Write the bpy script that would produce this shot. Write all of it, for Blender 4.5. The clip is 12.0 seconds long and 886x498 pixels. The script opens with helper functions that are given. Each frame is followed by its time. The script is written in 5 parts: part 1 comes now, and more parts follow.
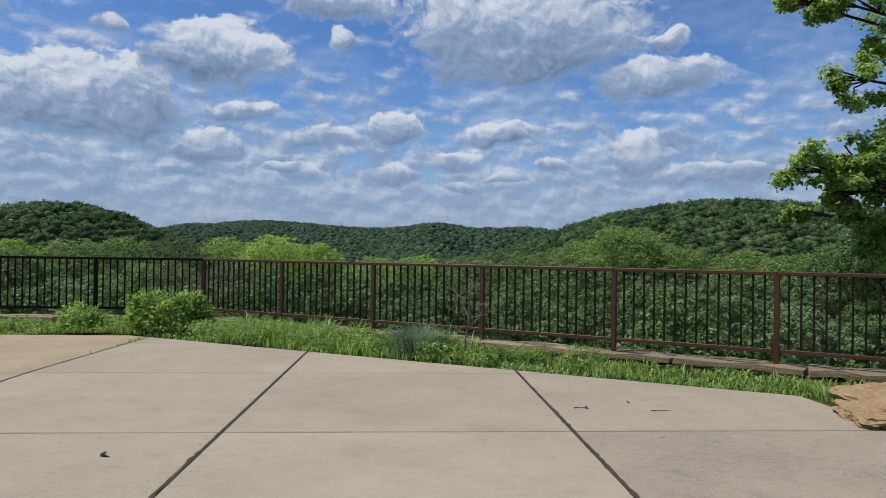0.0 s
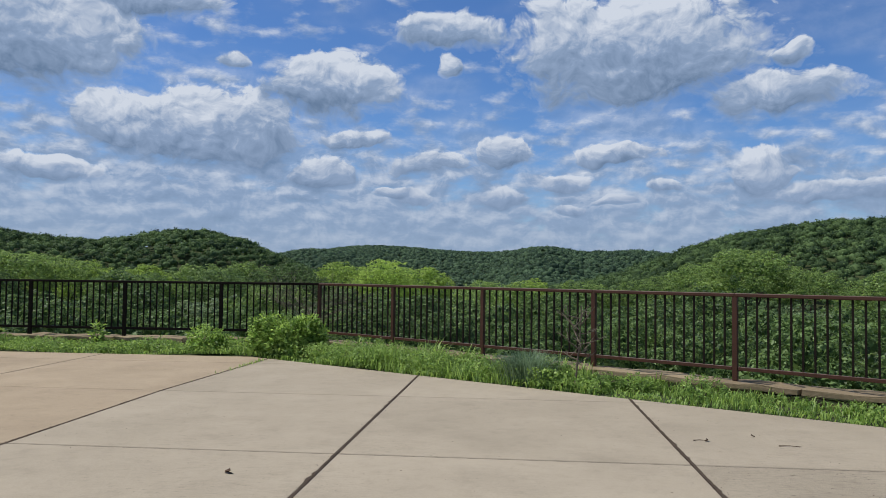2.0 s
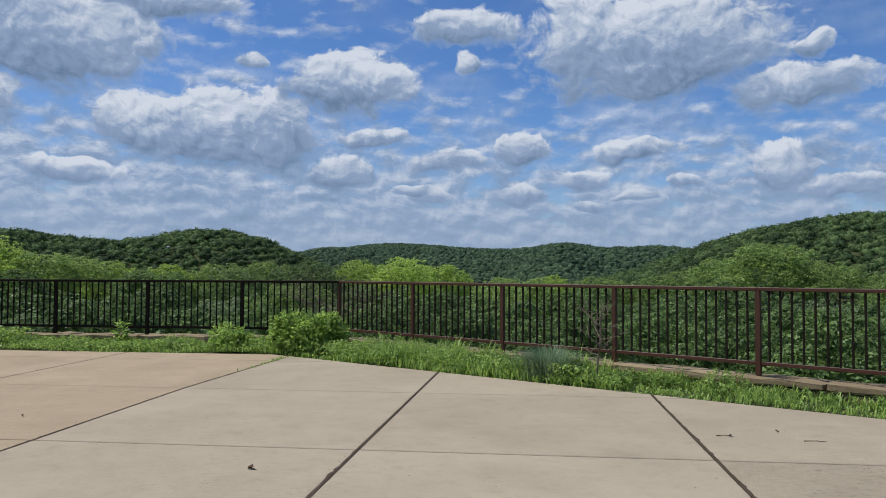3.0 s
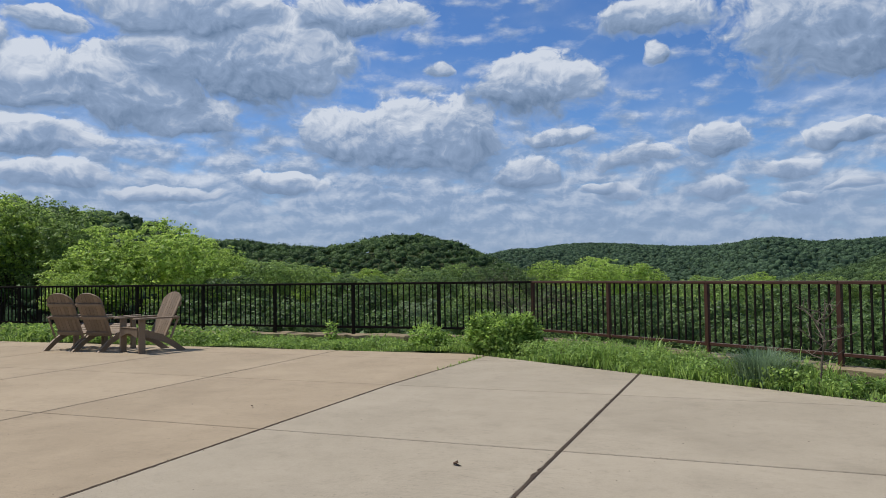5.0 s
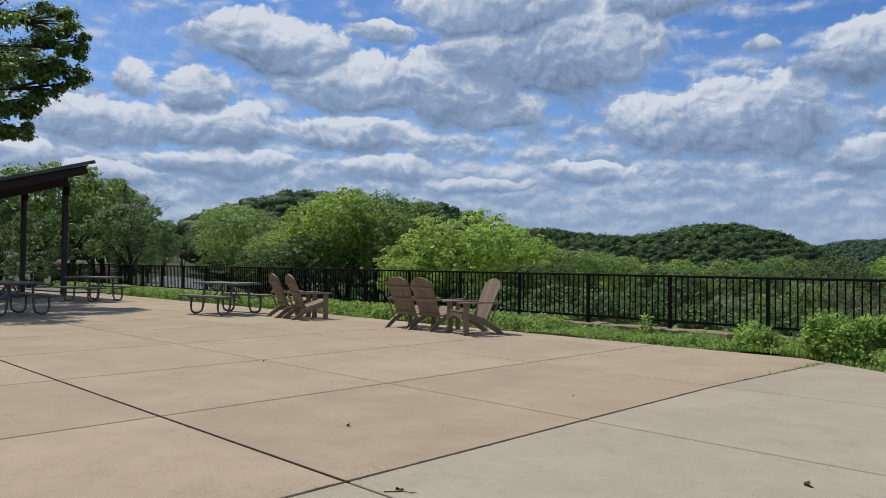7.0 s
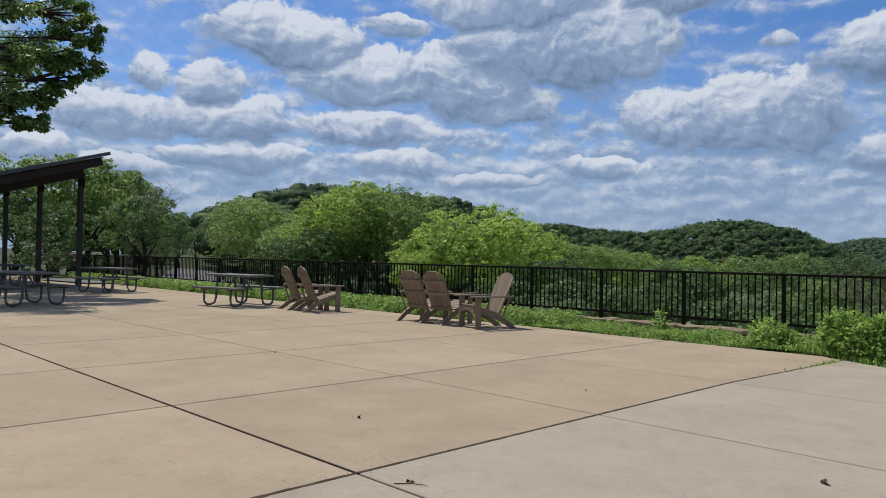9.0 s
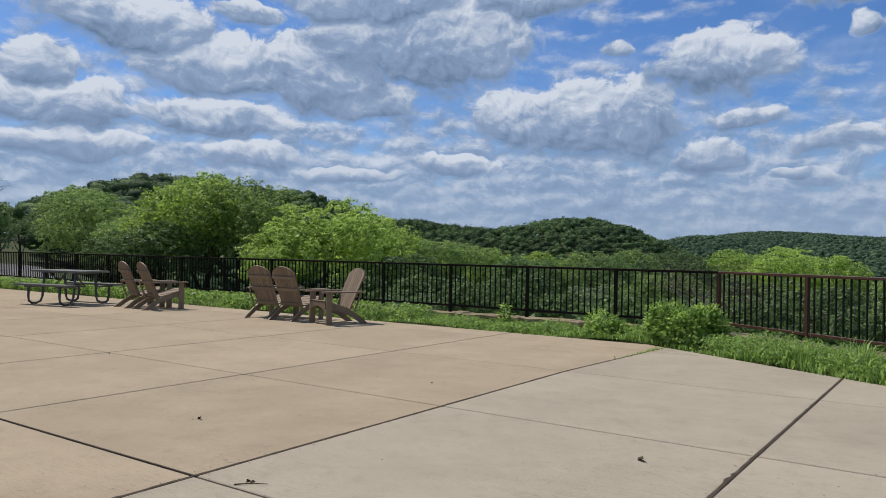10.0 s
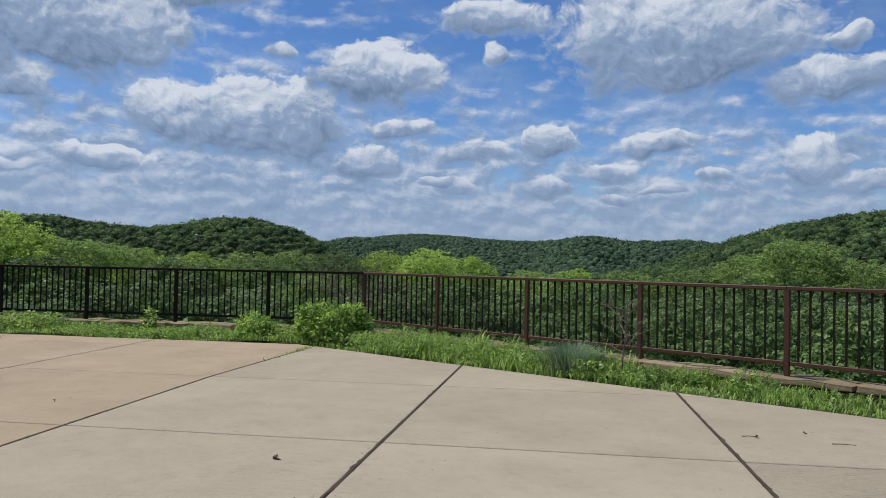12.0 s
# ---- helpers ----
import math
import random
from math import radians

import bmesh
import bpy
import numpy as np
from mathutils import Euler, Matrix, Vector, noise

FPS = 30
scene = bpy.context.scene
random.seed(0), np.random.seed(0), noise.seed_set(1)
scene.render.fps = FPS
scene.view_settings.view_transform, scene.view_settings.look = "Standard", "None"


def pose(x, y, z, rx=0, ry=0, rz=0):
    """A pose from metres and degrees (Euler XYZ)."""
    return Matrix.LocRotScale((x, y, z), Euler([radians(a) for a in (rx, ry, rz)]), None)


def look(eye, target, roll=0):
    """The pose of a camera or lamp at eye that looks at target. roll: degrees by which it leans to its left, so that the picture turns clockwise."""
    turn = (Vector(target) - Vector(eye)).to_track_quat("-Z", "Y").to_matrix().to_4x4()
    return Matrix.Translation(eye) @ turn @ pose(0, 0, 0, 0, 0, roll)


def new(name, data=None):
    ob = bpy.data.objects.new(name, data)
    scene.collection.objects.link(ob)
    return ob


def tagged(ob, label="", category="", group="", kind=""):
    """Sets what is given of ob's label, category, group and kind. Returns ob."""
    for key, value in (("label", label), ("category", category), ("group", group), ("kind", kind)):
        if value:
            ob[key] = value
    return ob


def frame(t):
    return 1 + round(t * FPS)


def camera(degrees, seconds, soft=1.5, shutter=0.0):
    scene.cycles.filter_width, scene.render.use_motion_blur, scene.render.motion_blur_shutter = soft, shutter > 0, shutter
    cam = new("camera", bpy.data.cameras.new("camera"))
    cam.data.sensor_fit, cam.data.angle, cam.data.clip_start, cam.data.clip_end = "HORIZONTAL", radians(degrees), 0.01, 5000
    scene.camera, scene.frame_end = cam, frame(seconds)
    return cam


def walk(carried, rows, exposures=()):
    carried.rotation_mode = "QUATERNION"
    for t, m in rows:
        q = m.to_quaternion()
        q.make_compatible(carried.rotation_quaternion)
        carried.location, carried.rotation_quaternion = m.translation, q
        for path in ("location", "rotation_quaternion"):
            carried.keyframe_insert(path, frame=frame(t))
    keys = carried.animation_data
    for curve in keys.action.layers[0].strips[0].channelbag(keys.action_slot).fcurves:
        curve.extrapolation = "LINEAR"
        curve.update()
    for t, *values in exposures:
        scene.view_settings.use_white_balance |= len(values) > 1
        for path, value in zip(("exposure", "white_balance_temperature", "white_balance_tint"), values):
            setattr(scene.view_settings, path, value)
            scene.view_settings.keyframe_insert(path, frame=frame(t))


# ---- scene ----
cam = camera(62.7, 12.0, soft=0.25)
PATH = [
    (0, (-0.333, -0.252, 1.245), (-0.194, 1.744, 1.255), 0.8),
    (0.5, (-0.336, -0.248, 1.253), (-0.312, 1.752, 1.292), 0.8),
    (1, (-0.354, -0.254, 1.253), (-0.422, 1.744, 1.315), 1.2),
    (1.5, (-0.362, -0.255, 1.262), (-0.488, 1.739, 1.333), 1.0),
    (2, (-0.344, -0.258, 1.256), (-0.503, 1.734, 1.328), 0.7),
    (2.5, (-0.343, -0.25, 1.257), (-0.528, 1.741, 1.323), 0.4),
    (2.7, (-0.343, -0.257, 1.253), (-0.541, 1.732, 1.318), 0.3),
    (4.3, (-0.38, -0.24, 1.231), (-0.72, 1.73, 1.298), 0.0),
    (4.5, (-0.367, -0.245, 1.249), (-0.8, 1.707, 1.314), -0.4),
    (5, (-0.415, -0.216, 1.229), (-1.126, 1.652, 1.299), -0.8),
    (5.5, (-0.53, -0.237, 1.241), (-1.576, 1.467, 1.3), -0.4),
    (6, (-0.586, -0.258, 1.254), (-1.881, 1.265, 1.296), 0.4),
    (6.5, (-0.584, -0.257, 1.253), (-1.951, 1.203, 1.293), 0.5),
    (7, (-0.587, -0.258, 1.256), (-1.99, 1.168, 1.297), 0.6),
    (7.2, (-0.576, -0.227, 1.247), (-1.995, 1.182, 1.29), 0.6),
    (8.8, (-0.61, -0.216, 1.232), (-2.05, 1.172, 1.262), 1.0),
    (9, (-0.618, -0.229, 1.235), (-2.044, 1.172, 1.261), 1.1),
    (9.5, (-0.612, -0.243, 1.238), (-1.935, 1.257, 1.256), 1.4),
    (10, (-0.536, -0.227, 1.245), (-1.658, 1.429, 1.265), 1.2),
    (10.5, (-0.44, -0.204, 1.245), (-1.344, 1.58, 1.271), 0.7),
    (11, (-0.426, -0.249, 1.276), (-1.179, 1.604, 1.304), 1.1),
    (11.5, (-0.412, -0.239, 1.264), (-0.956, 1.685, 1.302), 1.3),
    (12, (-0.353, -0.257, 1.27), (-0.631, 1.723, 1.31), 1.1),
]
walk(cam, [(t, look(eye, target, roll)) for t, eye, target, roll in PATH])

# ---- light ----
SUN_AZ, SUN_EL = -92.0, 62.0          # degrees from +y towards +x, and above the horizon


def link(tree, a, b):
    tree.links.new(a, b)


def world_sky():
    w = bpy.data.worlds.new("sky")
    scene.world = w
    w.use_nodes = True
    t = w.node_tree
    t.nodes.clear()
    N = t.nodes.new

    def math_node(op, a, b=None, clamp=False, tree=t):
        n = tree.nodes.new("ShaderNodeMath")
        n.operation, n.use_clamp = op, clamp
        for k, v in enumerate((a, b)):
            if v is None:
                continue
            if isinstance(v, (int, float)):
                n.inputs[k].default_value = v
            else:
                tree.links.new(v, n.inputs[k])
        return n.outputs[0]

    # heaps of cumulus, farthest first: bearing, height above the horizon, half width, rise, fall (degrees)
    south = [(5.5, 5.1, 1.8, 0.6, 0.4), (8.6, 5.6, 1.6, 0.7, 0.4), (-7.3, 6.0, 2.0, 0.9, 1.1), (-8.6, 6.4, 1.8, 0.7, 0.5), (-0.3, 6.2, 2.7, 0.8, 1.0), (23.8, 6.4, 6.7, 1.0, 1.3), (12.3, 6.6, 1.8, 0.6, 0.7), (5.0, 7.4, 2.4, 1.0, 1.0), (18.9, 7.8, 2.7, 2.2, 1.6),
             (9.0, 9.2, 4.0, 1.1, 0.9), (0.3, 9.5, 2.7, 1.9, 1.3), (-5.6, 8.5, 3.6, 1.6, 1.1), (-11.6, 10.7, 3.6, 1.0, 1.1), (-14.4, 7.8, 3.3, 1.8, 1.3)]
    south_high = [(-25.5, 11.4, 4.5, 1.9, 2.0), (-19.1, 10.4, 3.8, 2.0, 2.2), (-22.4, 10.6, 8.0, 4.0, 3.3), (-13.3, 14.5, 6.2, 2.9, 2.7), (-21.4, 15.7, 1.6, 0.7, 0.5), (20.1, 13.2, 4.9, 1.8, 2.0),
                  (10.2, 16.8, 10.7, 5.3, 5.1), (21.1, 15.7, 1.3, 1.1, 1.1), (-4.4, 18.7, 4.9, 1.8, 1.7), (-4.2, 15.9, 1.1, 1.1, 0.9)]
    west = [(-41.6, 6.1, 4.5, 0.7, 0.7), (-69.8, 6.0, 4.9, 0.9, 1.0), (-33.3, 6.9, 4.0, 1.1, 1.0), (-48.9, 7.3, 4.5, 1.1, 1.3), (-61.3, 7.4, 5.8, 0.9, 1.1), (-74.7, 7.1, 2.7, 1.0, 0.9), (-50.3, 9.5, 4.9, 1.6, 1.3), (-28.0, 11.1, 5.1, 2.2, 2.2), (-40.3, 11.6, 4.2, 2.4, 1.3), (-52.8, 10.1, 4.7, 1.4, 1.6)]
    west_high = [(-69.8, 9.8, 5.1, 2.0, 2.2), (-61.7, 10.1, 4.9, 1.7, 2.0), (-67.3, 13.0, 2.0, 1.2, 1.2), (-63.4, 12.6, 2.2, 1.9, 1.6), (-52.0, 13.7, 6.7, 2.2, 2.2), (-44.4, 13.9, 5.3, 2.7, 3.3), (-49.4, 17.6, 2.9, 1.1, 1.3),
                 (-58.1, 16.5, 6.0, 2.4, 2.9), (-35.7, 17.1, 8.9, 3.1, 4.7), (-40.3, 19.6, 7.6, 2.2, 2.2), (-27.0, 19.6, 6.7, 1.8, 1.8)]
    co = N("ShaderNodeTexCoord")
    xyz = N("ShaderNodeSeparateXYZ")
    link(t, co.outputs["Generated"], xyz.inputs[0])
    az = math_node("MULTIPLY", math_node("ARCTAN2", xyz.outputs[0], xyz.outputs[1]), 57.2958)
    el = math_node("MULTIPLY", math_node("ARCSINE", xyz.outputs[2]), 57.2958)
    flat = N("ShaderNodeCombineXYZ")
    link(t, az, flat.inputs[0])
    link(t, el, flat.inputs[1])

    def vec(op, a, b):
        n = N("ShaderNodeVectorMath")
        n.operation = op
        for k, v in enumerate((a, b)):
            if isinstance(v, tuple):
                n.inputs[k].default_value = v
            else:
                link(t, v, n.inputs[k])
        return n.outputs[0]

    def fbm(at, scale, stretch, detail, rough, offset):
        m = N("ShaderNodeMapping")
        m.inputs["Scale"].default_value, m.inputs["Location"].default_value = (1, stretch, 1), offset
        link(t, at, m.inputs[0])
        n = N("ShaderNodeTexNoise")
        n.inputs["Scale"].default_value, n.inputs["Detail"].default_value, n.inputs["Roughness"].default_value = scale, detail, rough
        link(t, m.outputs[0], n.inputs["Vector"])
        return n

    def billow(at, scale, stretch, offset, octaves):
        """Rounded heads with creases between them."""
        m = N("ShaderNodeMapping")
        m.inputs["Scale"].default_value, m.inputs["Location"].default_value = (1, stretch, 1), offset
        link(t, at, m.inputs[0])
        n = N("ShaderNodeTexVoronoi")
        n.voronoi_dimensions, n.feature, n.normalize = "2D", "SMOOTH_F1", True
        n.inputs["Scale"].default_value, n.inputs["Detail"].default_value, n.inputs["Roughness"].default_value = scale, octaves, 0.55
        n.inputs["Lacunarity"].default_value, n.inputs["Smoothness"].default_value = 2.3, 0.3
        link(t, m.outputs[0], n.inputs["Vector"])
        return n.outputs["Distance"]

    def ramp(value, a, b, c=0.0, d=1.0):
        n = N("ShaderNodeMapRange")
        n.interpolation_type = "SMOOTHSTEP"
        for key, v in (("From Min", a), ("From Max", b), ("To Min", c), ("To Max", d)):
            n.inputs[key].default_value = v
        link(t, value, n.inputs["Value"])
        return n.outputs[0]

    # the outline of each heap is stirred by noise
    stir = fbm(flat.outputs[0], 0.20, 1.3, 3, 0.5, (3, 1, 0.37)).outputs["Color"]
    stirred = vec("ADD", flat.outputs[0], vec("MULTIPLY", vec("SUBTRACT", stir, (0.5, 0.5, 0.5)), (4.2, 3.0, 0)))
    at = N("ShaderNodeSeparateXYZ")
    link(t, stirred, at.inputs[0])
    x0, y0 = at.outputs[0], at.outputs[1]

    def puffs(shift):
        p = stirred if shift is None else vec("ADD", stirred, shift)
        coarse = billow(p, 0.34, 1.25, (4, 1, 0.37), 3.0)
        wisp = fbm(p, 0.55, 1.5, 7, 0.6, (1, 5, 0.37)).outputs[0]
        return math_node("ADD", math_node("MULTIPLY", math_node("SUBTRACT", 0.36, coarse), 2.2), math_node("MULTIPLY", math_node("SUBTRACT", wisp, 0.5), 1.5))
    bump, toward = puffs(None), puffs((-0.30, 0.42, 0))
    relief = math_node("SUBTRACT", bump, toward)
    edge = math_node("ADD", math_node("MULTIPLY", bump, 0.62), 0.86)

    # a broken layer low over the horizon, thinning upwards, and scattered heaps high overhead and behind
    def layer(shift):
        p = flat.outputs[0] if shift is None else vec("ADD", flat.outputs[0], shift)
        return fbm(p, 0.33, 2.4, 5, 0.52, (2, 9, 0.37)).outputs[0]
    rows = layer(None)
    low = math_node("ADD", ramp(el, 1.0, 17.0, 0.36, -0.10), ramp(az, 2.0, -22.0, 0.0, 0.09))
    away = math_node("MAXIMUM", ramp(el, 22.0, 32.0), math_node("MAXIMUM", ramp(az, 36.0, 48.0), ramp(az, -78.0, -92.0)))
    field = fbm(flat.outputs[0], 0.07, 2.0, 6, 0.55, (7, 2, 0.37)).outputs[0]
    heaped = math_node("MULTIPLY", ramp(field, 0.46, 0.56), away)
    cover = math_node("MAXIMUM", ramp(math_node("ADD", rows, low), 0.44, 0.78, 0.0, 0.92), heaped)
    # a thin veil hangs between the heaps
    veil = fbm(flat.outputs[0], 0.10, 2.4, 3, 0.45, (5, 3, 0.37)).outputs[0]
    cover = math_node("MAXIMUM", cover, math_node("MULTIPLY", ramp(veil, 0.42, 0.66, 0.0, 0.72), ramp(el, 8.0, 18.0, 1.0, 0.22)))
    shade = math_node("ADD", math_node("MULTIPLY", math_node("SUBTRACT", layer((-0.25, 0.5, 0)), rows), 1.25), 0.42)
    full = math_node("ADD", edge, 0.24)
    for a, e, rx, up, down in south + west + south_high + west_high:
        x = math_node("MULTIPLY", math_node("SUBTRACT", x0, a), 1 / rx)
        dy = math_node("SUBTRACT", y0, e)
        h = math_node("ADD", math_node("MAXIMUM", math_node("MULTIPLY", dy, 1 / up), 0.0), math_node("MINIMUM", math_node("MULTIPLY", dy, 1 / down), 0.0))
        far_out = math_node("ADD", math_node("MULTIPLY", x, x), math_node("MULTIPLY", h, h))
        inside = math_node("MULTIPLY", math_node("SUBTRACT", full if a < -27 else edge, far_out), math_node("MAXIMUM", math_node("ADD", math_node("MULTIPLY", h, 1.2), 2.6), 1.3), clamp=True)
        # grey flat base, white head
        own = math_node("ADD", math_node("MULTIPLY", math_node("MAXIMUM", h, -1.2), -0.58), 0.36 if a < -27 else 0.45)
        own = math_node("SUBTRACT", own, shade)
        shade = math_node("ADD", shade, math_node("MULTIPLY", own, inside))
        cover = math_node("MAXIMUM", cover, inside)
    mottle = fbm(stirred, 0.16, 1.5, 3, 0.5, (8, 4, 0.37)).outputs[0]
    shade = math_node("SUBTRACT", math_node("ADD", shade, math_node("MULTIPLY", math_node("SUBTRACT", mottle, 0.5), 0.55)), math_node("MULTIPLY", relief, 0.44))
    # thin edges let the light through
    shade = math_node("MULTIPLY", shade, math_node("ADD", math_node("MULTIPLY", cover, 0.35), 0.65), clamp=True)
    # the far clouds near the horizon melt into an even grey-blue
    melt = ramp(el, 2.0, 10.0, 0.66, 0.0)
    shade = math_node("ADD", shade, math_node("MULTIPLY", melt, math_node("SUBTRACT", 0.42, shade)))
    tone = N("ShaderNodeValToRGB")
    e = tone.color_ramp.elements
    e[0].position, e[0].color = 0.05, (CLOUD_WHITE * 0.91, CLOUD_WHITE * 0.99, CLOUD_WHITE * 1.13, 1)
    e[1].position, e[1].color = 0.95, (CLOUD_GREY * 0.57, CLOUD_GREY * 0.88, CLOUD_GREY * 1.42, 1)
    mid = tone.color_ramp.elements.new(0.45)
    mid.color = (CLOUD_MID * 0.69, CLOUD_MID * 0.93, CLOUD_MID * 1.36, 1)
    link(t, shade, tone.inputs[0])
    sky = N("ShaderNodeTexSky")
    sky.sky_type, sky.sun_disc = "NISHITA", False
    sky.sun_elevation, sky.sun_rotation = radians(SUN_EL), radians(SUN_AZ)
    sky.air_density, sky.dust_density, sky.ozone_density = 1.0, 0.4, 2.5
    mix = N("ShaderNodeMix")
    mix.data_type = "RGBA"
    link(t, cover, mix.inputs["Factor"])
    deep = N("ShaderNodeHueSaturation")
    deep.inputs["Saturation"].default_value, deep.inputs["Value"].default_value = 1.12, 1.0
    link(t, sky.outputs[0], deep.inputs["Color"])
    tint = N("ShaderNodeMix")
    tint.data_type, tint.blend_type = "RGBA", "MULTIPLY"
    tint.inputs["Factor"].default_value = 1.0
    tint.inputs["B"].default_value = (0.61, 0.77, 1.02, 1)
    link(t, deep.outputs[0], tint.inputs["A"])
    link(t, tint.outputs["Result"], mix.inputs["A"])
    link(t, tone.outputs[0], mix.inputs["B"])
    bg = N("ShaderNodeBackground")
    bg.inputs["Strength"].default_value = SKY
    link(t, mix.outputs["Result"], bg.inputs["Color"])
    out = N("ShaderNodeOutputWorld")
    link(t, bg.outputs[0], out.inputs[0])


SKY = 0.11
CLOUD_WHITE, CLOUD_MID, CLOUD_GREY = 6.2, 3.5, 2.15
world_sky()
sun = new("sun", bpy.data.lights.new("sun", "SUN"))
sun.data.energy, sun.data.angle, sun.data.color = 4.2, radians(0.55), (1.0, 0.955, 0.88)
a, h = radians(SUN_AZ), radians(SUN_EL)
sun.matrix_world = look((-20, 5, 40), (-20 - math.sin(a) * math.cos(h), 5 - math.cos(a) * math.cos(h), 40 - math.sin(h)))

# ---- materials ----


def material(name, base, second=None, rough=0.8, metal=0.0, scale=6.0, fine=60.0, amount=0.5, bump=0.15, bump_scale=80.0, island=0.0, random_object=0.0, stretch=(1, 1, 1), spec=0.3, patch=0.5, specks=0.0):
    """A surface with two scales of variation between two colours, grain and fine relief."""
    m = bpy.data.materials.new(name)
    m.use_nodes = True
    t = m.node_tree
    b = t.nodes["Principled BSDF"]
    second = second or tuple(c * 0.7 for c in base)
    co = t.nodes.new("ShaderNodeTexCoord")
    mp = t.nodes.new("ShaderNodeMapping")
    mp.inputs["Scale"].default_value, mp.inputs["Location"].default_value = stretch, (0.31, 0.17, 0.37)
    link(t, co.outputs["Object"], mp.inputs[0])

    def noise_node(s, detail=5, rough_n=0.6):
        n = t.nodes.new("ShaderNodeTexNoise")
        n.inputs["Scale"].default_value, n.inputs["Detail"].default_value, n.inputs["Roughness"].default_value = s, detail, rough_n
        link(t, mp.outputs[0], n.inputs["Vector"])
        return n
    n1, n2 = noise_node(scale), noise_node(fine, 3)
    add = t.nodes.new("ShaderNodeMath")
    add.operation = "MULTIPLY_ADD"
    link(t, n2.outputs[0], add.inputs[0])
    add.inputs[1].default_value = 1 - patch
    half = t.nodes.new("ShaderNodeMath")
    half.operation = "MULTIPLY"
    link(t, n1.outputs[0], half.inputs[0])
    half.inputs[1].default_value = patch
    link(t, half.outputs[0], add.inputs[2])
    last = add.outputs[0]
    for weight, kind, socket in ((island, "ShaderNodeNewGeometry", "Random Per Island"), (random_object, "ShaderNodeObjectInfo", "Random")):
        if weight:
            r = t.nodes.new(kind)
            k = t.nodes.new("ShaderNodeMath")
            k.operation = "MULTIPLY_ADD"
            off = t.nodes.new("ShaderNodeMath")
            off.operation = "SUBTRACT"
            link(t, r.outputs[socket], off.inputs[0])
            off.inputs[1].default_value = 0.5
            link(t, off.outputs[0], k.inputs[0])
            k.inputs[1].default_value = weight
            link(t, last, k.inputs[2])
            last = k.outputs[0]
    ramp = t.nodes.new("ShaderNodeMapRange")
    ramp.inputs["From Min"].default_value, ramp.inputs["From Max"].default_value = 0.5 - 0.25 / max(amount, 0.01), 0.5 + 0.25 / max(amount, 0.01)
    link(t, last, ramp.inputs["Value"])
    mix = t.nodes.new("ShaderNodeMix")
    mix.data_type = "RGBA"
    mix.inputs["A"].default_value, mix.inputs["B"].default_value = (*second, 1), (*base, 1)
    link(t, ramp.outputs[0], mix.inputs["Factor"])
    colour = mix.outputs["Result"]
    if specks:
        # scattered dark stains, large and small
        worn = noise_node(0.7, 3)
        where = t.nodes.new("ShaderNodeMapRange")
        where.inputs["From Min"].default_value, where.inputs["From Max"].default_value = 0.44, 0.66
        where.inputs["To Min"].default_value, where.inputs["To Max"].default_value = 0.15, 1.0
        link(t, worn.outputs[0], where.inputs["Value"])
        for size, lo, hi, weight in ((1.1, 0.52, 0.76, 0.30), (7.0, 0.52, 0.78, 0.30), (34.0, 0.60, 0.70, 0.9), (16.0, 0.50, 0.74, 0.5), (130.0, 0.58, 0.70, 0.8)):
            n4 = noise_node(size, 6, 0.65)
            if size == 16.0:
                # faint strokes of the broom in the worn places
                broom = t.nodes.new("ShaderNodeMapping")
                broom.inputs["Scale"].default_value, broom.inputs["Location"].default_value = (0.35, 4.5, 1), (0.4, 0.2, 0.37)
                link(t, co.outputs["Object"], broom.inputs[0])
                link(t, broom.outputs[0], n4.inputs["Vector"])
            mr = t.nodes.new("ShaderNodeMapRange")
            mr.inputs["From Min"].default_value, mr.inputs["From Max"].default_value, mr.inputs["To Max"].default_value = lo, hi, specks * weight
            link(t, n4.outputs[0], mr.inputs["Value"])
            dk = t.nodes.new("ShaderNodeMix")
            dk.data_type = "RGBA"
            dk.inputs["B"].default_value = (*(c * 0.35 for c in second), 1)
            gain = t.nodes.new("ShaderNodeMath")
            gain.operation = "MULTIPLY"
            link(t, mr.outputs[0], gain.inputs[0])
            gain.inputs[1].default_value = 1.0
            if size > 10:
                link(t, where.outputs[0], gain.inputs[1])
            link(t, gain.outputs[0], dk.inputs["Factor"])
            link(t, colour, dk.inputs["A"])
            colour = dk.outputs["Result"]
    link(t, colour, b.inputs["Base Color"])
    b.inputs["Roughness"].default_value, b.inputs["Metallic"].default_value = rough, metal
    b.inputs["Specular IOR Level"].default_value = spec
    if bump:
        n3 = noise_node(bump_scale, 4)
        bp = t.nodes.new("ShaderNodeBump")
        bp.inputs["Strength"].default_value, bp.inputs["Distance"].default_value = bump, 0.02 if bump < 1 else 0.9 / bump_scale
        link(t, n3.outputs[0], bp.inputs["Height"])
        link(t, bp.outputs[0], b.inputs["Normal"])
    return m


